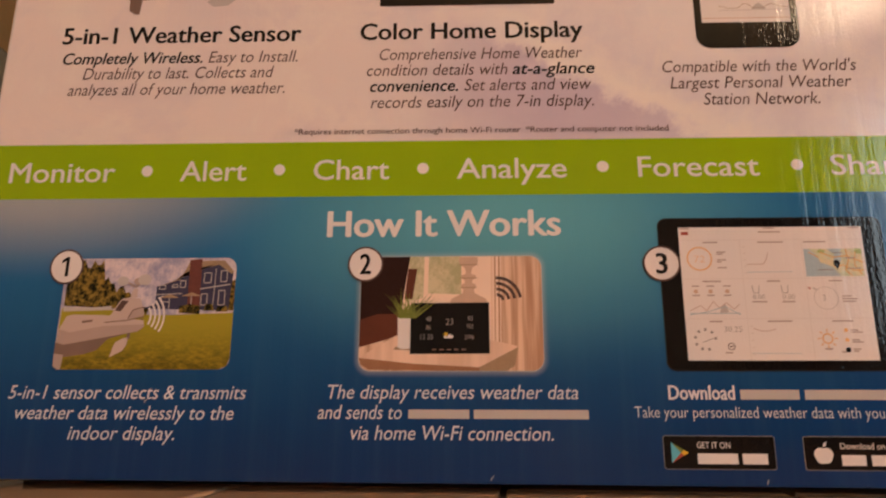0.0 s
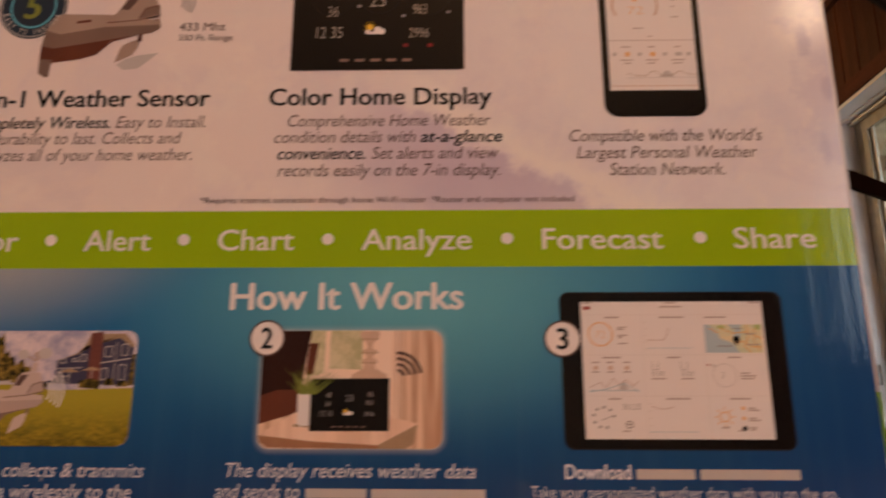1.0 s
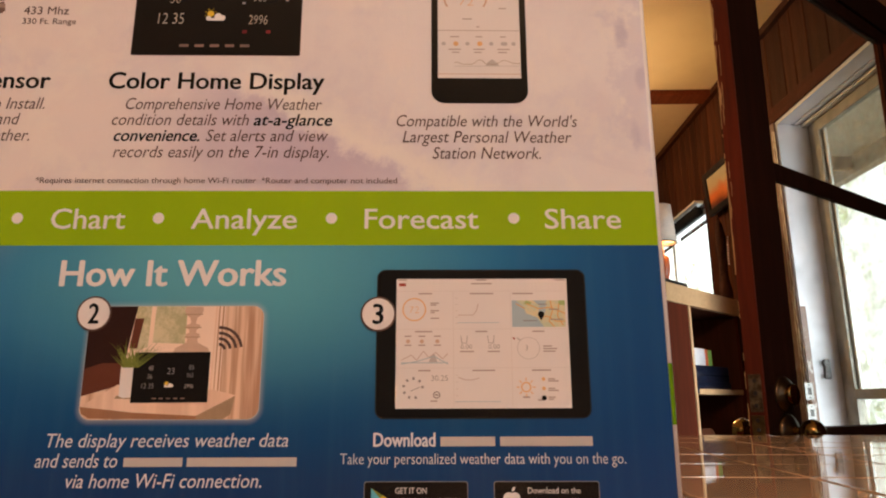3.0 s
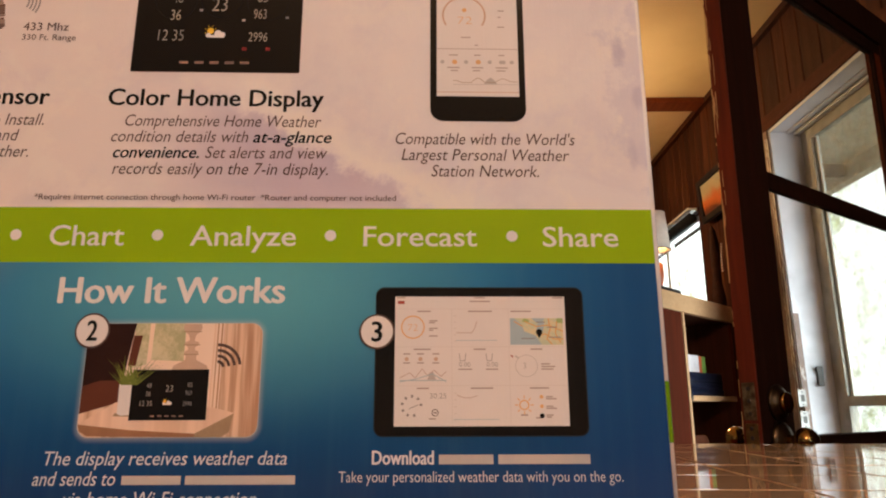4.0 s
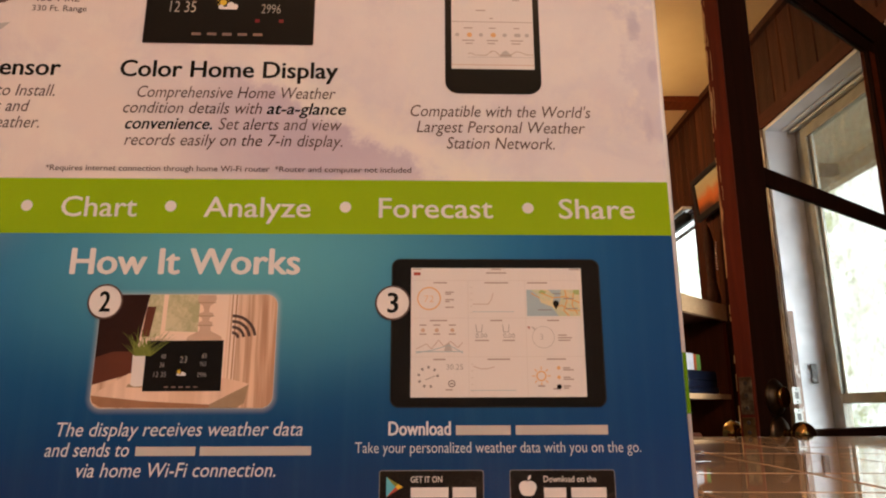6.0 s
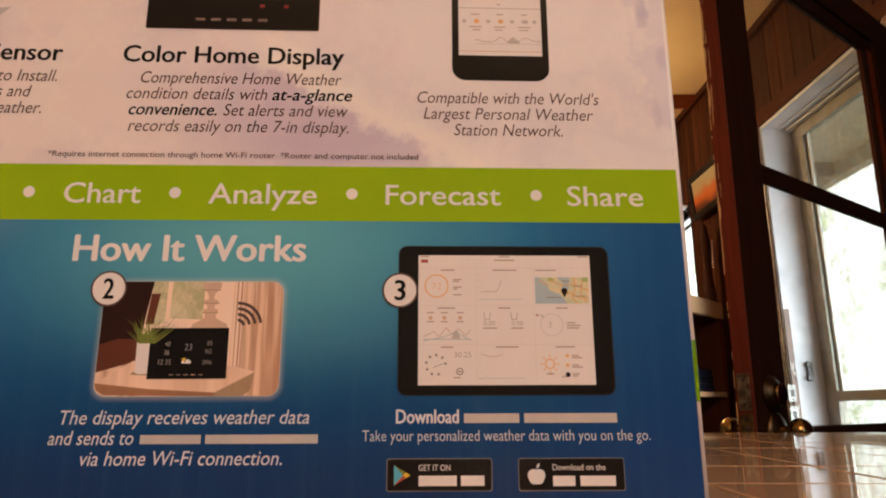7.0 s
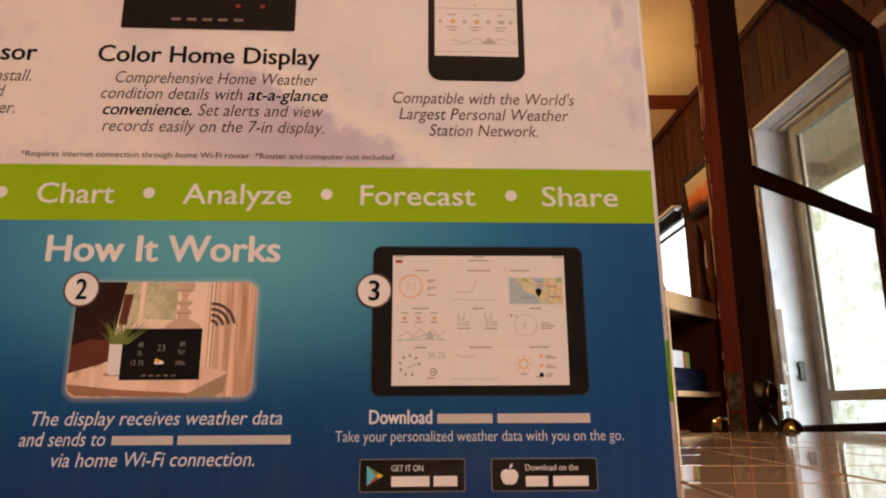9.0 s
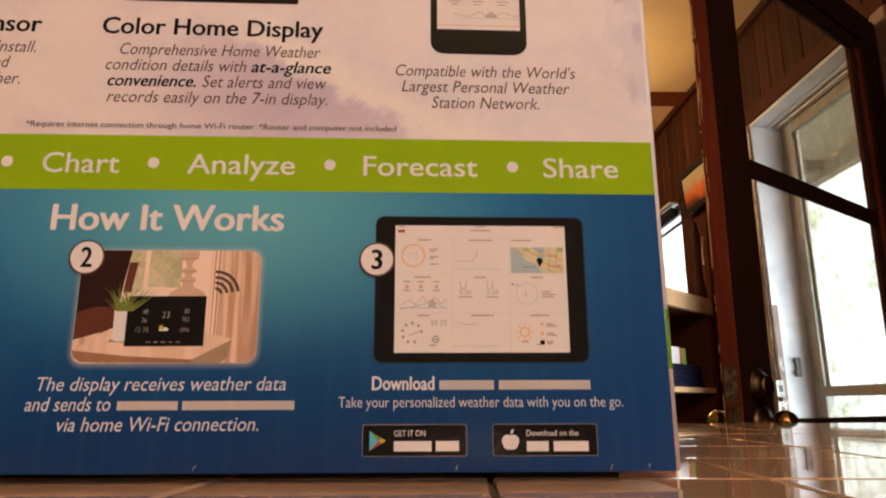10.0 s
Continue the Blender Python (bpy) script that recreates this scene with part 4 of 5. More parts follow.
    printed("wind_ring", merged([ring(a, b, 0.0040, 0.0042, 0, 360, 28), stroke(at((0.70, 0.53), (0.72, 0.51)), 0.0006)]), "pale", tab, 5)
    printed("readout_number", words("3", a - 0.0012, a - 0.0002, b - 0.0010, 0.0022, -0.02), "grey", tab, 5.2)
    (a, b), = at((0.10, 0.15))
    printed("pressure_dial", merged([ring(a, b, 0.0030, 0.0040, 40 * i, 40 * i + 14, 4) for i in range(8)] + [stroke([(a - 0.001, b - 0.001), (a + 0.0026, b + 0.0004)], 0.00025)]), "grey", tab, 5)
    (a, b), = at((0.235, 0.10))
    printed("wind_ring", merged([ring(a, b, 0.0010, 0.0013, 0, 360, 18), stroke([(a - 0.0006, b), (a + 0.0006, b)], 0.0004)]), "charcoal", tab, 5)
    (a, b), = at((0.745, 0.155))
    printed("sun_mark", merged([ring(a, b, 0.0014, 0.0019, 0, 360, 20)] + [stroke([(a + 0.0023 * math.cos(q), b + 0.0023 * math.sin(q)), (a + 0.0034 * math.cos(q), b + 0.0034 * math.sin(q))], 0.0004) for q in (math.pi / 4 * i for i in range(8))]), "orange", tab, 5)
    printed("moon_mark", merged([outline(disc(*at((0.845, 0.075))[0], 0.0009, 14))]), "black", tab, 5)
    printed("dawn_mark", merged([outline(disc(*at((0.845, 0.215))[0], 0.0007, 12)), outline(disc(*at((0.845, 0.145))[0], 0.0007, 12))]), "orange", tab, 5)
    printed("sun_mark", merged([outline(disc(*at((u, 0.505))[0], 0.0008, 12)) for u in (0.07, 0.15, 0.24)]), "plaster", tab, 5)
    printed("map_picture", outline(at((0.675, 0.615), (0.985, 0.615), (0.985, 0.825), (0.675, 0.825))), "lake", tab, 5)
    printed("map_land_picture", outline(at((0.70, 0.825), (0.74, 0.78), (0.76, 0.72), (0.82, 0.69), (0.86, 0.615), (0.985, 0.615), (0.985, 0.825), (0.88, 0.825), (0.86, 0.77), (0.82, 0.80), (0.80, 0.825))), "sand", tab, 5.4)
    for pts in (((0.76, 0.80), (0.83, 0.76), (0.90, 0.77), (0.985, 0.72)), ((0.83, 0.69), (0.88, 0.70), (0.93, 0.66), (0.985, 0.66)), ((0.90, 0.825), (0.91, 0.74), (0.89, 0.66), (0.92, 0.615)), ((0.95, 0.80), (0.94, 0.70), (0.97, 0.63)), ((0.70, 0.80), (0.75, 0.76))):
        printed("map_road", stroke(at(*pts), 0.00042), "road", tab, 5.55)
    printed("map_park", outline(at((0.945, 0.79), (0.95, 0.825), (0.985, 0.825), (0.985, 0.785))), "park", tab, 5.5)
    printed("map_park", outline(at((0.745, 0.80), (0.76, 0.825), (0.79, 0.81), (0.78, 0.785))), "park", tab, 5.5)
    printed("map_bay", outline(at((0.835, 0.775), (0.85, 0.80), (0.875, 0.79), (0.87, 0.73), (0.845, 0.70), (0.83, 0.735))), "lake", tab, 5.5)
    for u in (0.345, 0.345 + 0.002):
        printed("axis_mark", small([(u, u + 0.012, v) for v in (0.04, 0.09, 0.14, 0.19, 0.24, 0.64, 0.69, 0.74, 0.79, 0.84)], 0.0004), "faint", tab, 5.2 + u)
    printed("chart_patch", outline(at((0.19, 0.345), (0.205, 0.40), (0.225, 0.405), (0.24, 0.345))), "pale", tab, 4.9)
    printed("condition_mark", bars([(X0 + 0.725 * (X1 - X0), X0 + 0.765 * (X1 - X0), Z0 + 0.075 * (Z1 - Z0))], 0.0006), "soft_grey", tab, 5)
    printed("red_flag", outline(at((0.672, 0.535), (0.69, 0.53), (0.685, 0.512))), "red", tab, 5.1)
    (a, b), = at((0.845, 0.715))
    printed("map_pin", merged([outline(disc(a, b, 0.0012, 20)), outline([(a - 0.0010, b - 0.0006), (a, b - 0.0024), (a + 0.0010, b - 0.0006)])]), "black", tab, 5.8)
    for row in ((0.74, 0.82, 0.66), (0.89, 0.95, 0.75), (0.90, 0.97, 0.67), (0.83, 0.88, 0.79)):
        printed("small_print", small([row], 0.0004), "grey", tab, 5.8)


tablet_picture()


def phone_picture():
    x0, x1, z0, z1 = 0.1070, 0.1463, 0.1673, 0.2480
    ph = printed("phone_picture", outline(rounded(x0, x1, z0, z1, 0.0055)), "black", carton, 3, "printed black phone showing a weather page")
    X0, X1, Z0, Z1 = 0.1097, 0.1437, 0.1786, 0.2420
    at = place(X0, X1, Z0, Z1)
    printed("screen_picture", sheet(X0, X1, Z0, Z1), "white", ph, 4)
    printed("grid_line", stroke(at((0, 0.348), (1, 0.348)), 0.0003), "soft_grey", ph, 4.5)
    printed("grid_line", stroke(at((0, 0.030), (1, 0.030)), 0.0003), "plaster", ph, 4.5)
    printed("temperature_ring", ring(*at((0.34, 0.60))[0], 0.0085, 0.0093, -32, 212, 40), "plaster", ph, 5)
    (a, b), (c, d) = at((0.26, 0.535), (0.44, 0.592))
    printed("readout_number", words("72", a, c, b, d - b, -0.02), "orange", ph, 5)
    printed("sun_mark", outline(disc(*at((0.345, 0.642))[0], 0.0010, 16)), "orange", ph, 5)
    printed("chart_line", stroke(at((0.20, 0.112), (0.24, 0.115), (0.30, 0.100), (0.42, 0.100), (0.49, 0.132), (0.53, 0.130), (0.58, 0.103), (0.70, 0.100), (0.79, 0.130), (0.84, 0.125), (0.90, 0.108), (0.99, 0.106)), 0.00022), "roof", ph, 5)
    printed("chart_line", stroke(at((0.20, 0.085), (0.99, 0.088)), 0.00022), "pale", ph, 5)
    printed("cloud_cover_picture", outline(at((0.57, 0.09), (0.62, 0.125), (0.66, 0.138), (0.70, 0.118), (0.74, 0.09))), "pale", ph, 4.8)
    for u in (0.22, 0.51):
        printed("sun_mark", outline(disc(*at((u, 0.250))[0], 0.0011, 16)), "orange", ph, 5.3)
    for u in (0.07, 0.36, 0.65, 0.79, 0.82, 0.92):
        (a, b), = at((u, 0.250))
        printed("cloud_mark", outline(disc(a, b, 0.0009, 14)), "pale", ph, 5.2)
    for a, b, v in ((0.15, 0.26, 0.296), (0.46, 0.54, 0.296), (0.76, 0.83, 0.296), (0.13, 0.28, 0.204), (0.43, 0.57, 0.204), (0.72, 0.87, 0.204), (0.17, 0.26, 0.182), (0.44, 0.53, 0.182), (0.73, 0.84, 0.182), (0.30, 0.42, 0.428), (0.47, 0.51, 0.370), (0.75, 0.84, 0.508), (0.76, 0.80, 0.583), (0.76, 0.84, 0.632)):
        printed("small_print", bars([(X0 + a * 0.034, X0 + b * 0.034, Z0 + v * 0.0637)], 0.0005), "soft_grey", ph, 5)


phone_picture()


def display_picture():
    x0, x1, z0, z1 = -0.0185, 0.0525, 0.1884, 0.2394
    d = printed("display_picture", outline(rounded(x0, x1, z0, z1, 0.0008)), "charcoal", carton, 3, "printed dark colour weather display")
    printed("screen_picture", sheet(x0 + 0.0003, x1 - 0.0003, z0 + 0.0003, z1 - 0.0003), "black", d, 3.5)
    readout(place(x0, x1, z0, z1), d, 5)
    printed("caption", words("Wi-Fi", 0.0562, 0.0665, 0.2250, 0.0038, 0.0), "charcoal", d, 4)


display_picture()


def sensor_picture():
    at = place(-0.1250, -0.0235, 0.1865, 0.2450)
    pic = printed("sensor_shadow", outline(at((0.33, 0.09), (0.36, 0.13), (0.41, 0.16), (0.50, 0.18), (0.47, 0.13), (0.42, 0.06), (0.36, 0.05))), "pale", carton, 3, "printed picture of a grey weather sensor")
    sensor_shape(at, 4, pic, "bronze", "umber", "leather")
    for i in range(4):
        printed("wave_mark", ring(-0.0705, 0.2205, 0.0046 + 0.0016 * i, 0.0053 + 0.0016 * i, -32, 34, 10), "grey", pic, 4)
    printed("caption", words("433 Mhz", -0.0662, -0.0468, 0.2070, 0.0036, 0.006), "charcoal", pic, 4)
    printed("caption", words("330 Ft. Range", -0.0662, -0.0432, 0.2025, 0.0026, 0.0), "charcoal", pic, 4)
    seal = printed("round_seal", outline(disc(-0.1310, 0.2190, 0.0150, 48)), "navy_seal", carton, 3, "dark round seal with a green numeral")
    printed("seal_ring", ring(-0.1310, 0.2190, 0.0139, 0.0143), "pale", seal, 4)
    printed("seal_ring", ring(-0.1310, 0.2190, 0.0094, 0.0102), "cyan", seal, 4)
    printed("numeral", words("5", -0.1350, -0.1272, 0.2135, 0.0108, 0.03, 0.1), "leaf", seal, 4.5)
    letters = []
    text = "EASY TO INSTALL"
    for i, ch in enumerate(text):
        if ch == " ":
            continue
        a = radians(-160 + 140 * i / (len(text) - 1))
        bm = words(ch, -0.0007 if ch != "I" else -0.0002, 0.0007 if ch != "I" else 0.0002, 0, 0.0022, 0.01)
        turn = a + math.pi / 2
        for v in bm.verts:
            x, z = v.co.x, v.co.z
            v.co = (-0.1310 + 0.0132 * math.cos(a) + x * math.cos(turn) - z * math.sin(turn), v.co.y, 0.2190 + 0.0132 * math.sin(a) + x * math.sin(turn) + z * math.cos(turn))
        letters.append(bm)
    printed("seal_words", merged(letters), "pale", seal, 4.5)


sensor_picture()


def badge(x0, x1, small, s0, s1, names, kind):
    """A black store badge: thin grey rim, a mark, a line of small words and a bar for the name."""
    b = printed("store_badge", outline(rounded(x0, x1, 0.0088, 0.0198, 0.0009)), "grey", carton, 3, "small black store badge")
    printed("badge_ground", outline(rounded(x0 + 0.0002, x1 - 0.0002, 0.0090, 0.0196, 0.0008)), "black", b, 3.6)
    printed("badge_words", words(small, s0, s1, 0.0157, 0.0020, 0.004), "white", b, 4.5)
    for row in names:
        printed("name_bar", bars([row], 0.0034), "white", b, 4.5)
    if kind == "play":
        x, z = x0 + 0.0026, 0.0142
        for pts, ink_name in ((((0, 0.0034), (0, -0.0034), (0.0032, 0)), "cyan"), (((0, 0.0034), (0.0032, 0), (0.0042, 0.0009)), "leaf"), (((0, -0.0034), (0.0042, -0.0009), (0.0032, 0)), "red"), (((0.0042, 0.0009), (0.0032, 0), (0.0042, -0.0009), (0.0058, 0)), "yellow")):
            printed("play_mark", outline([(x + a, z + c) for a, c in pts]), ink_name, b, 4.5)
    else:
        x, z = x0 + 0.0063, 0.0140
        printed("fruit_mark", merged([outline(disc(x - 0.0010, z, 0.0021, 20)), outline(disc(x + 0.0010, z, 0.0021, 20)), outline(disc(x - 0.0007, z - 0.0010, 0.0020, 20)), outline(disc(x + 0.0007, z - 0.0010, 0.0020, 20)), outline([(x - 0.0001, z + 0.0022), (x + 0.0003, z + 0.0036), (x + 0.0013, z + 0.0041), (x + 0.0010, z + 0.0028)])]), "white", b, 4.5)


badge(0.0830, 0.1200, "GET IT ON", 0.0942, 0.1053, [(0.0942, 0.1075, 0.0106), (0.1090, 0.1172, 0.0106)], "play")
badge(0.1292, 0.1665, "Download on the", 0.1412, 0.1598, [(0.1412, 0.1490, 0.0104), (0.1508, 0.1632, 0.0104)], "fruit")

# scuffs where the varnish is rubbed through
rng = random.Random(11)
for x, z in ((0.0245, 0.0045), (0.1160, 0.0040), (0.1840, 0.0046), (-0.1000, 0.0300), (0.1705, 0.0040)):
    printed("scuff", merged([stroke([(x + 0.0004 * k, z + 0.0008 * k), (x + 0.0004 * k + rng.uniform(0.0, 0.0006), z + 0.0008 * k + rng.uniform(0.0006, 0.0016))], 0.00022) for k in range(2)]), "pale", lower, 12)


# ---- the tiled counter ----
FLOOR, TOP = -0.91, 1.65
LEAN = radians(-3.4)
PITCH, GAP = 0.1003, 0.0022


def counter_place(u, v):
    """From the counter's own axes to the room."""
    c, s = math.cos(LEAN), math.sin(LEAN)
    u, v = u + 0.008, v + 0.0199
    return 0.026 + u * c - v * s, 0.0985 + u * s + v * c


def slab_top(points, z0, z1):
    bm = bmesh.new()
    low = [bm.verts.new((x, y, z0)) for x, y in points]
    high = [bm.verts.new((x, y, z1)) for x, y in points]
    bm.faces.new(high)
    bm.faces.new(low[::-1])
    for i in range(len(points)):
        j = (i + 1) % len(points)
        bm.faces.new((low[i], low[j], high[j], high[i]))
    bmesh.ops.recalc_face_normals(bm, faces=bm.faces[:])
    return bm


NU0, NU1, NV0, NV1 = -13, 10, -5, 7
corners = [counter_place(u * PITCH, v * PITCH) for u, v in ((NU0, NV0), (NU1, NV0), (NU1, NV1), (NU0, NV1))]
counter = tagged(link("counter", slab_top(corners, -0.045, -0.0016), M["grout"]), "kitchen counter of glossy beige square tiles with brown grout", "counter")
inner = [counter_place(u * PITCH, v * PITCH) for u, v in ((NU0 + 0.5, NV0 + 0.5), (NU1 - 0.3, NV0 + 0.5), (NU1 - 0.3, NV1 - 0.4), (NU0 + 0.5, NV1 - 0.4))]
tagged(link("kitchen_cabinet", slab_top(inner, FLOOR, -0.045), M["trim"]), "red-brown wooden cabinet base under the counter", "cabinet")


def tile_mesh():
    """One glazed tile with a softly rounded rim."""
    bm = bmesh.new()
    h = (PITCH - GAP) / 2
    rows = []
    for inset, z in ((0.0, -0.004), (0.0, -0.0009), (0.0003, -0.0003), (0.0008, -0.00008), (0.0017, 0.0)):
        a = h - inset
        rows.append([bm.verts.new((x * a, y * a, z)) for x, y in ((-1, -1), (1, -1), (1, 1), (-1, 1))])
    for p, q in zip(rows, rows[1:]):
        for i in range(4):
            bm.faces.new((p[i], p[(i + 1) % 4], q[(i + 1) % 4], q[i]))
    bm.faces.new(rows[-1])
    me = bpy.data.meshes.new("tile")
    bm.to_mesh(me)
    bm.free()
    me.materials.append(M["tile"])
    return me


def lay_tiles():
    me = tile_mesh()
    rng = random.Random(21)
    for u in range(NU0, NU1):
        for v in range(NV0, NV1):
            x, y = counter_place((u + 0.5) * PITCH, (v + 0.5) * PITCH)
            ob = new("tile", me)
            ob.matrix_basis = pose(x, y, rng.uniform(-0.0003, 0.0001), rng.uniform(-0.12, 0.12), rng.uniform(-0.12, 0.12), math.degrees(LEAN) + rng.choice((0, 90, 180, 270)) + rng.uniform(-0.25, 0.25))
            ob.parent = counter


# ---- the room ----
WX, WT = 1.500, 0.16
RX0, RY0, RY1 = -2.2, -3.6, 6.2
DY0, DY1, DZ = 1.600, 2.402, 1.194
wall_right = link("wall_right", solid([
    (WX, WX + WT, RY0, -2.42, FLOOR, TOP), (WX, WX + WT, -2.42, -1.24, FLOOR, 0.25), (WX, WX + WT, -2.42, -1.24, 1.22, TOP),
    (WX, WX + WT, -1.24, DY0 - 0.02, FLOOR, TOP), (WX, WX + WT, DY0 - 0.02, DY1 + 0.02, DZ + 0.02, TOP), (WX, WX + WT, DY1 + 0.02, 3.29, FLOOR, TOP),
    (WX, WX + WT, 3.29, 4.60, FLOOR, 0.52), (WX, WX + WT, 3.29, 4.60, 1.115, TOP), (WX, WX + WT, 4.60, RY1, FLOOR, TOP)]), M["panel"])
tagged(wall_right, "wall clad in dark reddish-brown upright boards", "wall", kind="structure")
for name, box, mat, label in (
        ("wall_left", (RX0 - 0.1, RX0, RY0, RY1, FLOOR, TOP), "wall", "plain grey-green painted wall"),
        ("wall_far", (RX0, WX, RY1, RY1 + 0.1, FLOOR, TOP), "panel", "wood-clad end wall of the far room"),
        ("wall_behind", (RX0, WX, RY0 - 0.1, RY0, FLOOR, TOP), "wall", "plain grey-green painted wall"),
        ("floor", (RX0, WX, RY0, RY1, FLOOR - 0.1, FLOOR), "floor", "brown wooden floor"),
        ("ceiling", (RX0 - 0.1, WX + WT, RY0 - 0.1, RY1 + 0.1, TOP, TOP + 0.1), "ceiling", "cream painted ceiling")):
    tagged(link(name, solid([box]), M[mat]), label, name.split("_")[0], kind="structure")
tagged(link("ceiling_beam", solid([(RX0, WX - 0.012, 2.985, 3.10, TOP - 0.030, TOP)], 0.004), M["trim"]), "red-brown wooden beam across the cream ceiling", "beam", kind="structure")
tagged(link("trim", solid([(WX - 0.034, WX - 0.009, 1.0, RY1, TOP - 0.034, TOP)], 0.004), M["panel"]), "dark red-brown wooden moulding along the ceiling", "trim", kind="structure")


def doorway():
    frame_ob = thing("door_frame", "weathered doorway with white jambs and worn brown casing", "door frame", (WX, 2.0, FLOOR))
    tagged(frame_ob, kind="structure")
    x0, x1 = WX - 0.012, WX + WT + 0.01
    part("jamb", solid([(x0, x1, DY1, DY1 + 0.022, FLOOR, DZ)], 0.0015), M["jamb"], frame_ob, "white painted jamb")
    part("jamb", solid([(x0, x1, DY0 - 0.022, DY0, FLOOR, DZ)], 0.0015), M["jamb"], frame_ob, "white painted jamb")
    part("head_jamb", solid([(x0, x1, DY0 - 0.022, DY1 + 0.022, DZ, DZ + 0.022)], 0.0015), M["jamb"], frame_ob, "white painted head")
    part("door_stop", solid([(WX + 0.055, WX + 0.075, DY0, DY1, DZ - 0.006, DZ - 0.0005)], 0.0015), M["jamb"], frame_ob)
    part("casing", solid([(x0 - 0.010, x0 + 0.002, DY1 + 0.014, DY1 + 0.078, FLOOR, DZ + 0.014)], 0.002), M["casing"], frame_ob, "worn brown casing")
    part("casing", solid([(x0 - 0.010, x0 + 0.002, DY0 - 0.075, DY0 - 0.010, FLOOR, DZ + 0.014)], 0.002), M["casing"], frame_ob, "worn brown casing")
    part("head_casing", solid([(x0 - 0.010, x0 + 0.002, DY0 - 0.075, DY1 + 0.078, DZ + 0.014, DZ + 0.075)], 0.002), M["head_trim"], frame_ob, "red-brown head casing")
    part("bare_strip", solid([(x0 - 0.0005, x0 + 0.022, DY1 - 0.002, DY1 + 0.0005, FLOOR, 0.42)], 0.0006), M["casing"], frame_ob, "bare worn wood where the lock strikes")
    rng = random.Random(8)
    # ragged flakes of old white paint down the jamb's edge
    for k, (ya, wide) in enumerate(((DY1 + 0.006, 0.010), (DY1 + 0.024, 0.006))):
        bm = bmesh.new()
        z, rows = FLOOR, []
        while z < DZ - 0.02:
            w = max(0.0015, wide * rng.uniform(0.25, 1.2)) if z > 0.14 or k else 0.002
            rows.append([bm.verts.new((x0 - 0.0112, y, z)) for y in (ya + rng.uniform(-0.001, 0.001), ya + w)])
            z += rng.uniform(0.006, 0.03)
        for p, q in zip(rows, rows[1:]):
            bm.faces.new((p[0], q[0], q[1], p[1]))
        part("paint_flake", bm, M["flake"], frame_ob, "flaking white paint")
    for z in (0.089, 0.008):
        plate = part("strike_plate", solid([(x0 - 0.0215, x0 + 0.010, DY1 - 0.004, DY1 + 0.001, z - 0.032, z + 0.032)], 0.001), M["steel"], frame_ob, "pale strike plate")
        part("strike_hole", solid([(x0 - 0.012, x0 + 0.003, DY1 - 0.0046, DY1 - 0.002, z - 0.013, z + 0.013)], 0.0005), M["iron"], plate)
        for s in (-0.024, 0.024):
            part("screw", lathe([(0.0001, 0), (0.0035, 0.0), (0.003, 0.0008)], 12, pose(x0 - 0.005, DY1 - 0.004, z + s, 90)), M["iron"], plate)
    part("latch_bracket", solid([(WX + 0.050, WX + 0.072, DY1 - 0.012, DY1 - 0.001, 0.134, 0.210), (WX + 0.044, WX + 0.062, DY1 - 0.020, DY1 - 0.006, 0.139, 0.156), (WX + 0.044, WX + 0.062, DY1 - 0.020, DY1 - 0.006, 0.188, 0.205)], 0.003), M["iron"], frame_ob, "dark metal latch bracket")


doorway()


def storm_door():
    door = thing("storm_door", "closed grey-olive storm door with two dusty panes", "door", (WX + 0.12, 2.0, FLOOR))
    x0, x1 = WX + 0.112, WX + 0.146
    part("stile", solid([(x0, x1, DY1 - 0.082, DY1 - 0.003, FLOOR, DZ - 0.003)], 0.003), M["storm"], door)
    part("stile", solid([(x0, x1, DY0 + 0.003, DY0 + 0.088, FLOOR, DZ - 0.003)], 0.003), M["storm"], door)
    for z0, z1 in ((DZ - 0.056, DZ - 0.003), (0.058, 0.095), (FLOOR + 0.01, FLOOR + 0.18)):
        part("rail", solid([(x0, x1, DY0 + 0.088, DY1 - 0.082, z0, z1)], 0.003), M["storm"], door)
    part("glazing_bead", solid([(x0 - 0.004, x0 + 0.006, DY1 - 0.088, DY1 - 0.074, 0.095, DZ - 0.056)], 0.002), M["storm"], door)
    part("glazing_bead", solid([(x0 - 0.004, x0 + 0.006, DY0 + 0.08, DY1 - 0.080, DZ - 0.064, DZ - 0.052)], 0.002), M["storm"], door)
    part("inner_frame", solid([(x0 + 0.012, x0 + 0.022, DY1 - 0.102, DY1 - 0.082, 0.095, DZ - 0.056)], 0.002), M["white_frame"], door, "pale aluminium sash edge")
    part("weather_strip", solid([(x0 - 0.026, x0 - 0.003, DY0 + 0.004, DY1 - 0.004, DZ - 0.016, DZ - 0.002)], 0.003), M["white_frame"], door, "pale weather strip under the head")
    for z0, z1 in ((0.095, DZ - 0.056), (FLOOR + 0.18, 0.058)):
        pane = part("pane", solid([(x0 + 0.014, x0 + 0.017, DY0 + 0.086, DY1 - 0.080, z0 - 0.004, z1 + 0.004)]), M["dusty_glass"], door, "dusty pane")
        pane.visible_shadow = False


storm_door()


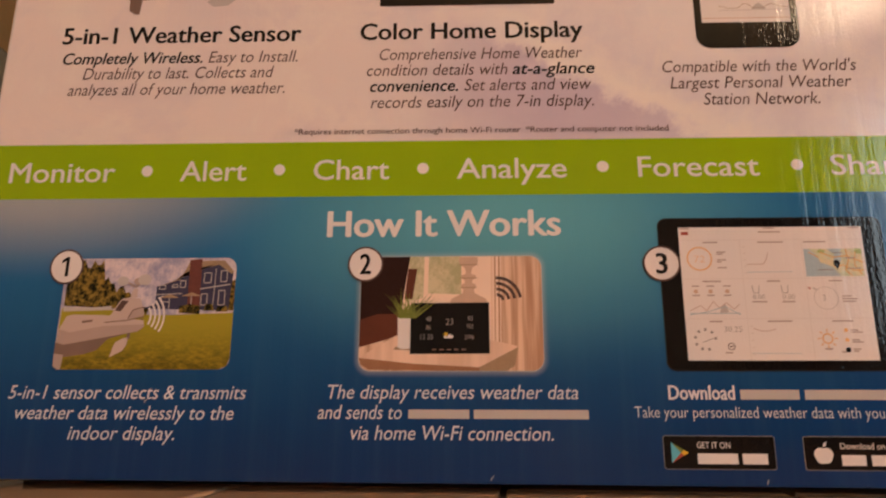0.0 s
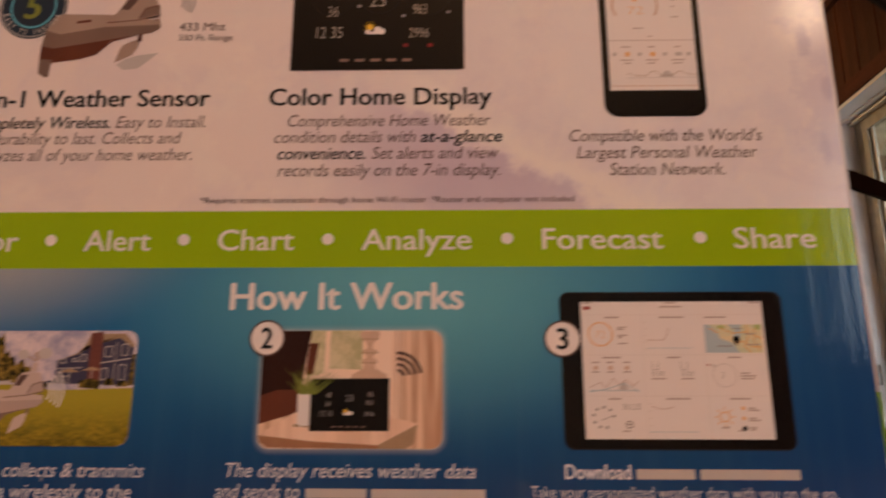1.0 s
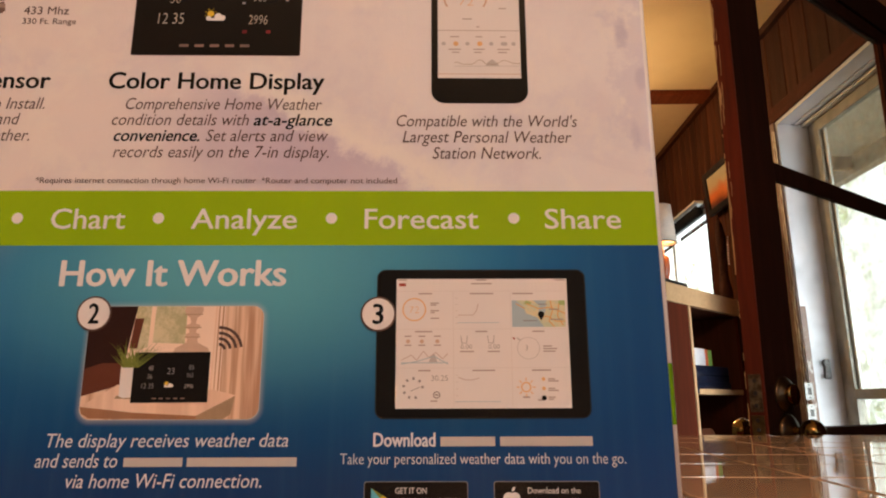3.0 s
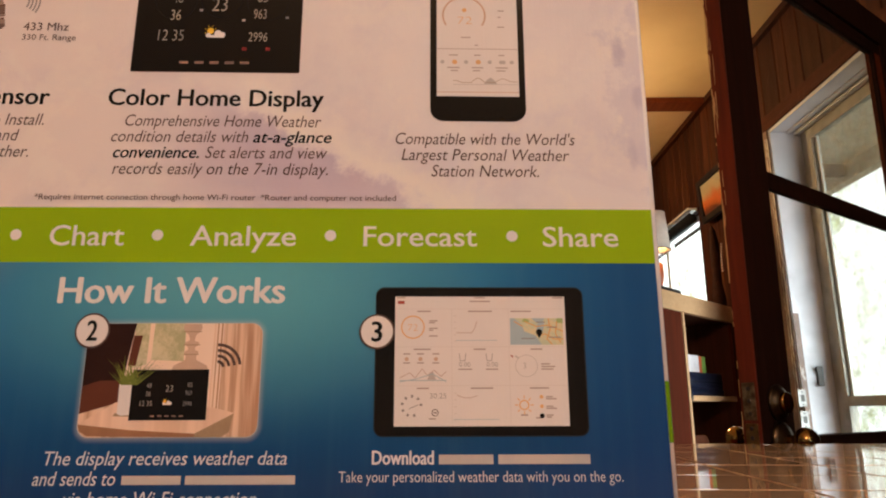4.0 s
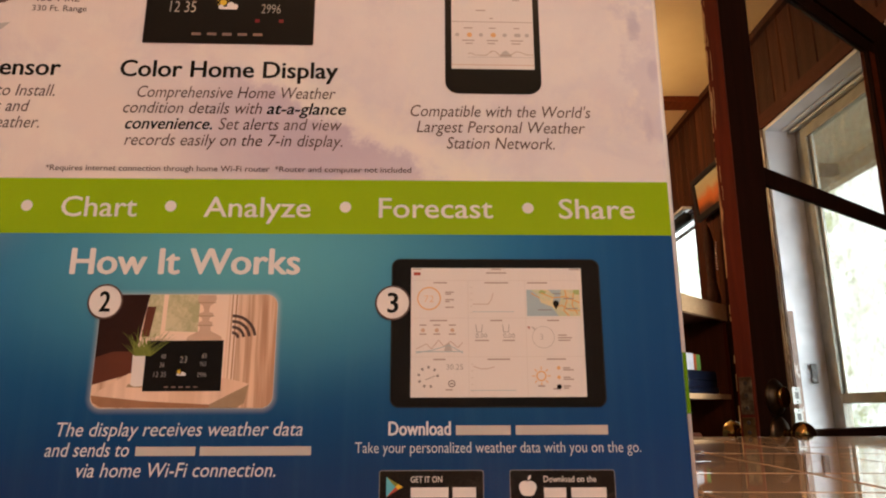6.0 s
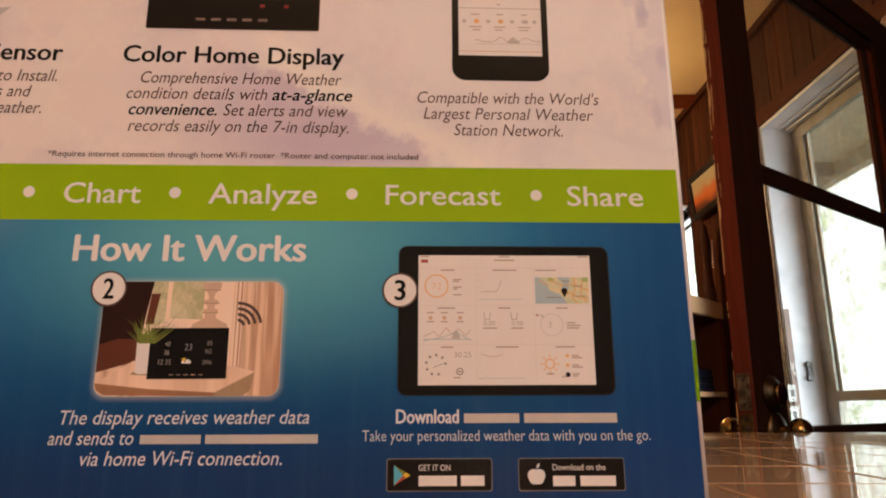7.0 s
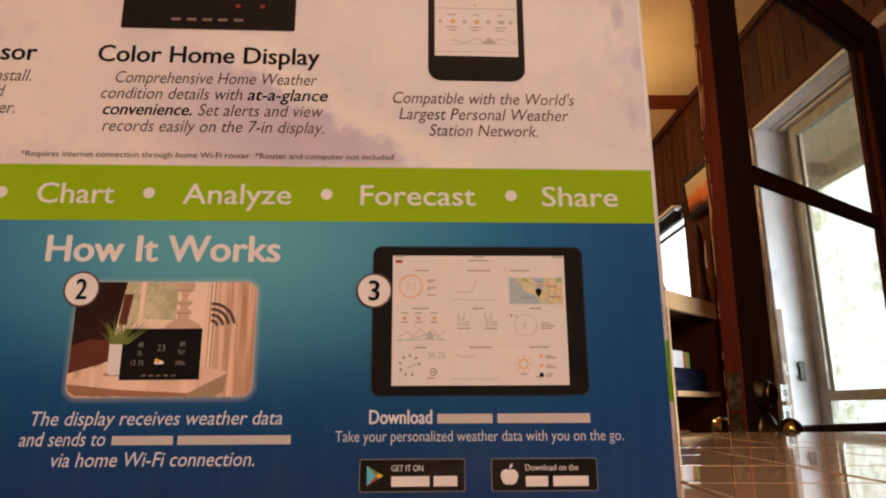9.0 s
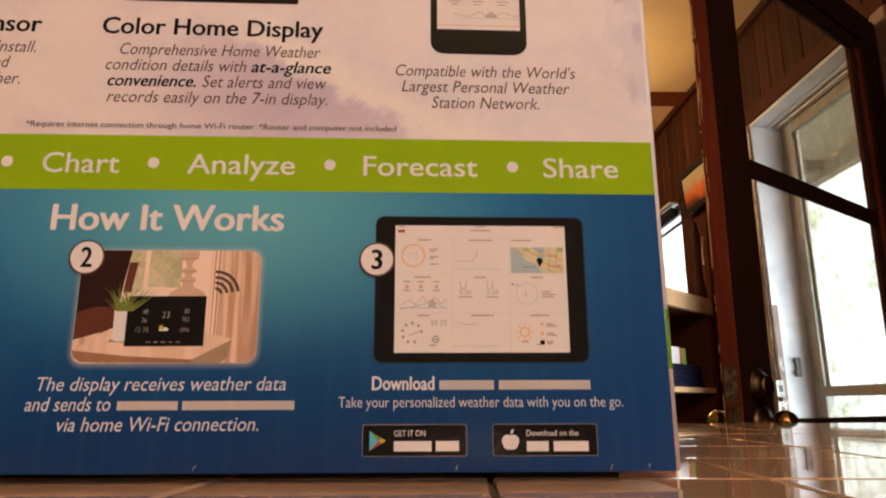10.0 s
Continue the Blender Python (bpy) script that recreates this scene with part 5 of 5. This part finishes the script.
def window(name, y0, y1, z0, z1, label):
    win = thing(name, label, "window", (WX, (y0 + y1) / 2, z0))
    tagged(win, kind="structure")
    x0, x1 = WX + 0.03, WX + 0.075
    for box in ((x0, x1, y0, y1, z1 - 0.035, z1), (x0, x1, y0, y1, z0, z0 + 0.035), (x0, x1, y0, y0 + 0.035, z0 + 0.035, z1 - 0.035), (x0, x1, y1 - 0.035, y1, z0 + 0.035, z1 - 0.035), (x0, x1, (y0 + y1) / 2 - 0.02, (y0 + y1) / 2 + 0.02, z0 + 0.035, z1 - 0.035)):
        part("window_frame", solid([box], 0.003), M["white_frame"], win)
    mid = (y0 + y1) / 2
    for a, b in ((y0 + 0.035, mid - 0.02), (mid + 0.02, y1 - 0.035)):
        pane = part("pane", solid([(x0 + 0.02, x0 + 0.024, a - 0.004, b + 0.004, z0 + 0.031, z1 - 0.031)]), M["glass"], win)
        pane.visible_shadow = False
    part("window_sill", solid([(WX - 0.03, x0, y0 - 0.02, y1 + 0.02, z0 - 0.02, z0)], 0.003), M["white_frame"], win)
    return win


window("window_1", 3.29, 4.60, 0.52, 1.115, "far-room window with bright daylight behind it")
window("window_2", -2.42, -1.24, 0.25, 1.22, "kitchen window with white frame")
blind = thing("roller_blind", "black rolled blind above the bright window", "blind", (WX - 0.03, 3.95, 1.05))
part("roll", lathe([(0.0001, 0), (0.026, 0.0), (0.026, 1.30), (0.0001, 1.30)], 20, pose(WX - 0.034, 3.30, 1.075, -90)), M["roller"], blind, "", True)
part("head_rail", solid([(WX - 0.062, WX - 0.009, 3.28, 4.62, 1.116, 1.130)], 0.003), M["white_frame"], blind, "pale head rail")
part("cloth", solid([(WX - 0.040, WX - 0.037, 3.31, 4.59, 1.046, 1.112)]), M["roller"], blind)


def boards():
    """Upright boards with open joints on the wall between doorway, window and ceiling."""
    shared = {}
    rng = random.Random(4)
    y = 2.50
    while y < 4.75:
        w = rng.choice((0.088, 0.105, 0.132))
        spans = [(FLOOR, TOP)] if (y + w < 3.27 or y > 4.62) else [(FLOOR, 0.51), (1.135, TOP)]
        for z0, z1 in spans:
            lay_board(shared, y, w, z0, z1)
        y += w
    y = 1.02
    while y < 2.48:
        w = rng.choice((0.088, 0.105, 0.132))
        if y + w < DY0 - 0.08:
            lay_board(shared, y, w, FLOOR, TOP)
        else:
            lay_board(shared, y, w, DZ + 0.078, TOP)
        y += w


def lay_board(shared, y, w, z0, z1):
    key = (w, round(z1 - z0, 3))
    if key not in shared:
        bm = solid([(-0.010, 0.0, 0.0015, w - 0.0015, 0, z1 - z0)])
        bmesh.ops.bevel(bm, geom=[e for e in bm.edges if abs(e.verts[0].co.z - e.verts[1].co.z) > 0.1], offset=0.003, segments=1, affect="EDGES")
        me = bpy.data.meshes.new("board")
        bm.to_mesh(me)
        bm.free()
        me.materials.append(M["panel"])
        shared[key] = me
    ob = new("board", shared[key])
    ob.matrix_basis = Matrix.Translation((WX, y, z0))
    ob.parent = wall_right


# ---- the open glazed door ----
HINGE_DIR = radians(53.7)
# the old door hangs a little out of plumb
SAG, OUT = 0.005, -0.010
SX, SY, NX, NY = math.sin(HINGE_DIR), math.cos(HINGE_DIR), -math.cos(HINGE_DIR), math.sin(HINGE_DIR)
DOOR = Matrix(((SX, NX, SX * SAG + NX * OUT, 0.679), (SY, NY, SY * SAG + NY * OUT, 1.0), (0, 0, 1, 0), (0, 0, 0, 1)))
THICK = 0.035


def knob_set(door, s, z, side):
    """A rose, neck and ball knob on one face; side -1 is the face towards the counter."""
    y = 0.0 if side < 0 else THICK
    reach = 0.0 if side < 0 else 0.010
    m = DOOR @ pose(s, y, z, 90 if side < 0 else -90)
    rose = part("knob_rose", lathe([(0.0001, 0), (0.034, 0), (0.034, 0.003), (0.029, 0.008), (0.016, 0.012), (0.012, 0.014)], 36, m), M["old_brass"], door, "tarnished brass rose", True)
    prof = [(0.0115, 0.010), (0.0105, 0.022 + reach)] + [(max(0.0001, 0.0245 * math.sin(radians(a))), 0.045 + reach - 0.0215 * math.cos(radians(a))) for a in range(28, 181, 8)]
    part("knob", lathe(prof, 36, m), M["brass"], door, "round brass knob", True)


def glazed_door():
    door = thing("door_leaf", "open dark red-brown wooden door with two glass panes", "door", (0.679, 1.0, FLOOR))
    z0, z1, w = FLOOR + 0.012, 1.17, 0.988
    a, b = 0.122, 0.850
    pane_edge, pane_top = 0.784, 1.028

    def wood(name, box, mat, bevel=0.003, label=""):
        return part(name, solid([box], bevel, DOOR), M[mat], door, label)

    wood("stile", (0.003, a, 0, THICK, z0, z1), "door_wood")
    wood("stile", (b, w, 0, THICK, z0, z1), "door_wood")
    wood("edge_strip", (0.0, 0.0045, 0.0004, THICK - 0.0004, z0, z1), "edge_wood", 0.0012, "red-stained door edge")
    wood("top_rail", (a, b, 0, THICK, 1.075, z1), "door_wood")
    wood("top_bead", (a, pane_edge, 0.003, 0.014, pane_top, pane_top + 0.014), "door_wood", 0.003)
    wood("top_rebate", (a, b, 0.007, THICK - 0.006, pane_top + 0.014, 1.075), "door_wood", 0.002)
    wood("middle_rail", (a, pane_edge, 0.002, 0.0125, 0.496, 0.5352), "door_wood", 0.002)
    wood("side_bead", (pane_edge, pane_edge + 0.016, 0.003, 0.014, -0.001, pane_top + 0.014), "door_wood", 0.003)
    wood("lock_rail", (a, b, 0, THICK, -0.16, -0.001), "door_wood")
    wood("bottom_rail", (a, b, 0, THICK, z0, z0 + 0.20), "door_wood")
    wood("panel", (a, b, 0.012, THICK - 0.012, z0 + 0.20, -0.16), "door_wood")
    # lighter trim wood puts the daylight on these reveals into the colour
    glazing = wood("side_rebate", (pane_edge + 0.016, b, 0.008, THICK - 0.006, -0.001, 1.075), "trim", 0.002, "wooden rebate coloured lighter as daylit")
    for zz in (0.16, 0.34, 0.62, 0.80, 0.95):
        part("brad", lathe([(0.0001, 0), (0.0022, 0), (0.0016, 0.0010), (0.0001, 0.0012)], 10, DOOR @ pose(pane_edge + 0.036, 0.008, zz, 90)), M["brass"], glazing, "brass brad")
    for zl, zh in ((-0.001, 0.498), (0.534, pane_top)):
        wood("glazing_bead", (a, a + 0.010, THICK * 0.55, THICK - 0.002, zl, zh), "trim", 0.002, "wooden bead coloured lighter as daylit")
        pane = part("pane", solid([(a - 0.004, pane_edge + 0.006, 0.0150, 0.0180, zl - 0.004, zh + 0.004)], 0, DOOR), M["glass"], door, "clear pane")
        pane.visible_shadow = False
    for zz in (0.985, 0.55, 0.10):
        part("hinge", lathe([(0.0001, 0), (0.007, 0), (0.007, 0.09), (0.0001, 0.09)], 14, DOOR @ pose(w + 0.004, THICK + 0.004, zz)), M["iron"], door)
    # old cream paint left in a ragged line down the door's edge
    rng = random.Random(17)
    z, rows = -0.05, []
    bm = bmesh.new()
    while z < z1 - 0.01:
        wide = 0.0009 + 0.0080 * max(0.0, noise.noise((z * 17, 0.3, 0.0)) + 0.05) + 0.0024 * max(0.0, noise.noise((z * 90, 4.3, 0.0)))
        if z < 0.40:
            wide *= 0.45
        rows.append([bm.verts.new((-0.0007, d, z)) for d in (THICK + 0.0004, THICK - wide)] + [bm.verts.new((0.002, THICK + 0.0004, z))])
        z += rng.uniform(0.002, 0.007)
    for p, q in zip(rows, rows[1:]):
        if THICK - p[1].co.y > 0.0013 or noise.noise((p[0].co.z * 30, 1.0, 0.0)) > 0.1:
            bm.faces.new((p[0], p[1], q[1], q[0]))
            bm.faces.new((p[2], p[0], q[0], q[2]))
    bm.transform(DOOR)
    part("paint_flake", bm, M["chip"], door, "ragged cream paint along the edge")
    for zc, h, d0 in ((0.74, 0.07, 0.024), (0.80, 0.03, 0.027), (0.66, 0.060, 0.025), (0.62, 0.05, 0.027), (0.90, 0.04, 0.028), (0.50, 0.035, 0.027), (0.46, 0.03, 0.025)):
        bm = bmesh.new()
        bm.faces.new([bm.verts.new((-0.0006, d0 + rng.uniform(0, 0.0012), zc - h / 2 + h * i / 5)) for i in range(6)] + [bm.verts.new((-0.0006, d0 + 0.0015 + rng.uniform(0, 0.0012), zc + h / 2 - h * i / 5)) for i in range(6)])
        bm.transform(DOOR)
        part("paint_scratch", bm, M["chip"], door, "cream scratch on the edge")
    for zc, h in ((0.064, 0.068), (-0.002, 0.052)):
        plate = part("lock_plate", solid([(-0.0014, 0.002, 0.005, 0.030, zc - h / 2, zc + h / 2)], 0.0008, DOOR), M["plate" if zc > 0.03 else "latch_brass"], door, "dull metal lock plate" if zc > 0.03 else "worn brass latch plate")
        for k in (-0.33, 0.0, 0.33):
            part("screw", lathe([(0.0001, 0), (0.004, 0), (0.003, 0.001), (0.0001, 0.0006)], 14, DOOR @ pose(-0.0014, 0.0175, zc + k * h, 0, -90)), M["iron"], plate)
    knob_set(door, 0.068, -0.007, -1)
    knob_set(door, 0.068, -0.007, 1)
    m = DOOR @ pose(0.066, 0, 0.061, 90)
    lock = part("deadbolt", lathe([(0.0001, 0), (0.034, 0), (0.034, 0.003), (0.0325, 0.005), (0.029, 0.0055), (0.027, 0.009), (0.022, 0.012), (0.0205, 0.013)], 40, m), M["old_brass"], door, "tarnished deadbolt", True)
    part("deadbolt_barrel", lathe([(0.0195, 0.010), (0.0195, 0.0195), (0.018, 0.0215), (0.0001, 0.0205)], 36, m), M["brass"], lock, "brass barrel", True)


glazed_door()


# ---- far room: picture, corner bookcase, lamp ----
def wall_picture():
    m = pose(WX - 0.055, 2.905, 1.098, 0, -4.5, 0)
    pic = thing("wall_picture", "black-framed picture of an orange sunset over dark hills on boards", "picture", m=m)
    hw, hh = 0.200, 0.112
    for box in ((-0.012, 0.008, -hw, hw, hh - 0.030, hh), (-0.012, 0.008, -hw, hw, -hh, -hh + 0.030), (-0.012, 0.008, -hw, -hw + 0.034, -hh + 0.030, hh - 0.030), (-0.012, 0.008, hw - 0.034, hw, -hh + 0.030, hh - 0.030)):
        part("frame_bar", solid([box], 0.002, m), M["frame"], pic)
    n = Nodes("sunset_picture", 0.35)
    z = n.math("ADD", n.axis(2), n.math("MULTIPLY", n.math("SUBTRACT", n.noise(9.0, 4.0), 0.5), 0.10))
    c = n.mix(n.ramp(z, 1.02, 1.08), (0.07, 0.018, 0.008), (0.42, 0.10, 0.015))
    c = n.mix(n.ramp(z, 1.08, 1.13), c, (0.34, 0.27, 0.15))
    n.colour(n.mix(n.ramp(z, 1.13, 1.18), c, (0.30, 0.28, 0.19)))
    part("canvas", solid([(-0.004, 0.006, -hw + 0.014, hw - 0.014, -hh + 0.014, hh - 0.014)], 0, m), n.m, pic, "sunset painting")


wall_picture()

CASE = Matrix(((0.69, -0.724, 0, 1.106), (0.724, 0.69, 0, 2.55), (0, 0, 1, 0), (0, 0, 0, 1)))


def bookcase():
    case = thing("bookcase", "bookcase with pale wooden top and shelves and red-brown sides", "bookcase", (1.106, 2.55, FLOOR))

    def board(name, box, mat, label=""):
        return part(name, solid([box], 0.002, CASE), M[mat], case, label)

    top = 0.5236
    board("top_board", (-0.42, 0.525, -0.004, 0.32, top - 0.077, top), "birch", "thick pale wooden top")
    board("side_panel", (-0.40, -0.012, 0.004, 0.31, FLOOR, top - 0.077), "shelf_side", "red-brown panel")
    board("upright", (-0.012, 0.008, 0.0, 0.31, FLOOR, top - 0.077), "birch", "pale front edge")
    board("upright", (0.50, 0.52, 0.0, 0.31, FLOOR, top - 0.077), "shelf_side", "red-brown front edge")
    board("back_panel", (0.008, 0.50, 0.30, 0.312, FLOOR, top - 0.077), "shelf_dark")
    for z in (0.0815, -0.30, -0.65):
        board("shelf", (0.008, 0.50, 0.004, 0.30, z, z + 0.023), "birch", "pale shelf")
    # thin dark sheets over the pale wood, added for the bay's shade
    board("liner", (0.4975, 0.4995, 0.012, 0.30, -0.28, top - 0.078), "shelf_dark")
    board("liner", (0.010, 0.499, 0.014, 0.298, top - 0.0795, top - 0.0778), "shelf_dark")
    board("liner", (0.009, 0.0105, 0.012, 0.30, -0.28, top - 0.078), "shelf_dark")


bookcase()


def soft_slab(x0, x1, y0, y1, z0, z1, puff, m):
    """A folded or padded slab with bulging sides."""
    bm = bmesh.new()
    pts = rounded(x0, x1, z0, z1, min(puff, (z1 - z0) / 2.05), 5)
    a = [bm.verts.new((x, y0, z)) for x, z in pts]
    b = [bm.verts.new((x, y1, z)) for x, z in pts]
    for i in range(len(pts)):
        j = (i + 1) % len(pts)
        bm.faces.new((a[i], a[j], b[j], b[i]))
    bm.faces.new(a)
    bm.faces.new(b[::-1])
    bmesh.ops.recalc_face_normals(bm, faces=bm.faces[:])
    bm.transform(m)
    return bm


pouch = thing("padded_case", "navy padded zip case lying on the shelf", "case", (1.17, 2.68, 0.1046))
part("shell", soft_slab(0.013, 0.400, 0.02, 0.24, 0.1046, 0.133, 0.008, CASE), M["navy"], pouch, "", True)
part("shell", soft_slab(0.018, 0.388, 0.02, 0.24, 0.133, 0.203, 0.018, CASE), M["navy"], pouch, "", True)
part("zip", soft_slab(0.020, 0.384, 0.016, 0.021, 0.161, 0.164, 0.001, CASE), M["frame"], pouch)
part("strap", soft_slab(0.016, 0.032, 0.002, 0.022, 0.084, 0.134, 0.004, CASE), M["navy"], pouch)
tagged(link("game_box", solid([(0.024, 0.178, 0.03, 0.16, 0.2035, 0.277)], 0.001, CASE), M["carton_white"]), "small white card box lying on the navy case", "box")
tagged(link("book", solid([(0.179, 0.207, 0.03, 0.16, 0.2035, 0.275)], 0.001, CASE), M["carton_red"]), "small red-orange book standing on the navy case", "book")
tagged(link("book", solid([(0.208, 0.246, 0.03, 0.16, 0.2035, 0.274)], 0.001, CASE), M["carton_green"]), "small green book standing on the navy case", "book")
tagged(link("bag", soft_slab(0.012, 0.26, 0.05, 0.25, -0.28, -0.06, 0.05, CASE), M["shelf_dark"]), "dark bag on the lower shelf", "bag")


def table_lamp():
    at = Matrix.Translation((1.032, 2.624, 0.5436))
    lamp_ob = thing("table_lamp", "lit table lamp with white drum shade and orange base", "lamp", (1.032, 2.624, 0.5436))
    part("lamp_base", lathe([(0.0001, 0), (0.036, 0), (0.038, 0.010), (0.018, 0.022), (0.026, 0.050), (0.030, 0.080), (0.028, 0.125), (0.010, 0.137), (0.008, 0.21), (0.0001, 0.21)], 32, at), M["lamp_orange"], lamp_ob, "orange base", True)
    bm = lathe([(0.066, 0.188), (0.053, 0.360)], 40, at)
    bmesh.ops.delete(bm, geom=[f for f in bm.faces if len(f.verts) > 4], context="FACES")
    bmesh.ops.solidify(bm, geom=bm.faces[:], thickness=0.0015)
    part("shade", bm, M["shade_cloth"], lamp_ob, "white cloth shade", True)
    part("shade_ring", lathe([(0.0658, 0.186), (0.0672, 0.187), (0.0672, 0.190), (0.0658, 0.191)], 40, at, False), M["frame"], lamp_ob)


table_lamp()
tagged(link("tray", solid([(-0.34, 0.022, 0.01, 0.28, 0.5236, 0.5436)], 0.005, CASE), M["frame"]), "flat black tray on the pale bookcase top", "tray")
tagged(link("dark_ornament", lathe([(0.0001, 0), (0.034, 0), (0.036, 0.03), (0.024, 0.08), (0.022, 0.14), (0.028, 0.18), (0.027, 0.22), (0.014, 0.27), (0.0001, 0.29)], 24, CASE @ pose(0.492, 0.038, 0.5236) @ Matrix.Diagonal((0.95, 0.95, 1.42, 1))), M["dark_trim"]), "dark carved ornament on the bookcase", "ornament")

beads = thing("bead_string", "string of small pale beads hanging on the dark ornament", "beads", tuple((CASE @ pose(0.470, 0.0, 0.52)).translation))
for k in range(11):
    at = CASE @ pose(0.500 - 0.0042 * k + 0.00022 * k * k, 0.004 - 0.0002 * k, 0.832 - 0.0135 * k)
    part("bead", lathe([(0.0001, -0.0045), (0.0034, -0.003), (0.0045, 0.0), (0.0034, 0.003), (0.0001, 0.0045)], 10, at), M["carton_white"], beads, "", True)

# ---- ceiling lights ----
for x, y, drop in ((0.30, -1.35, 1.0), (1.36, -2.0, 0.4), (0.2, 2.9, 1.0)):
    at = Matrix.Translation((x, y, TOP)) @ Matrix.Diagonal((0.4 + 0.6 * drop, 0.4 + 0.6 * drop, drop, 1))
    lamp_ob = thing("ceiling_light", "round ceiling light with brass rim", "ceiling light", (x, y, TOP), "ceiling lights")
    part("rim", lathe([(0.0001, 0), (0.14, 0), (0.14, -0.03), (0.125, -0.03), (0.125, -0.012), (0.0001, -0.012)], 40, at), M["brass"], lamp_ob, "", True)
    part("globe", lathe([(0.0001, -0.012), (0.12, -0.014), (0.115, -0.05), (0.085, -0.085), (0.04, -0.10), (0.0001, -0.103)], 40, at), M["bulb"], lamp_ob, "glowing globe", True)

# ---- at the counter's other end: a dark appliance ----
stand = thing("coffee_maker", "black coffee maker standing on the tiled counter", "appliance", (-0.80, 0.50, 0))
part("body", solid([(-0.98, -0.70, 0.42, 0.66, 0.0, 0.50)], 0.02), M["appliance"], stand)
part("tank", solid([(-0.96, -0.72, 0.55, 0.65, 0.50, 0.53)], 0.01), M["appliance"], stand)

# ---- outside ----
tagged(link("ground", solid([(WX + WT, 60, -60, 70, -1.35, -1.15)]), M["soil"]), "leaf-strewn ground outside", "ground", kind="structure")
tagged(link("backdrop", solid([(13.0, 13.2, -30, 50, -1.2, 14)]), M["distance"]), "glowing backdrop of trees with washed-out daylight in its colour", "backdrop", kind="structure")
eave = thing("porch_roof", "grey porch ceiling with a bracket under its edge", "porch roof", (2.0, 2.5, 1.3))
part("ceiling_board", solid([(WX + WT + 0.02, 2.26, -3.0, 3.9, 1.30, 1.34)], 0.004), M["eave"], eave)
part("fascia", solid([(2.20, 2.26, -3.0, 3.9, 1.208, 1.30)], 0.004), M["eave"], eave)
part("bracket", solid([(2.02, 2.20, 3.06, 3.11, 1.235, 1.30)], 0.004), M["iron"], eave, "dark iron bracket")
boards()
lay_tiles()
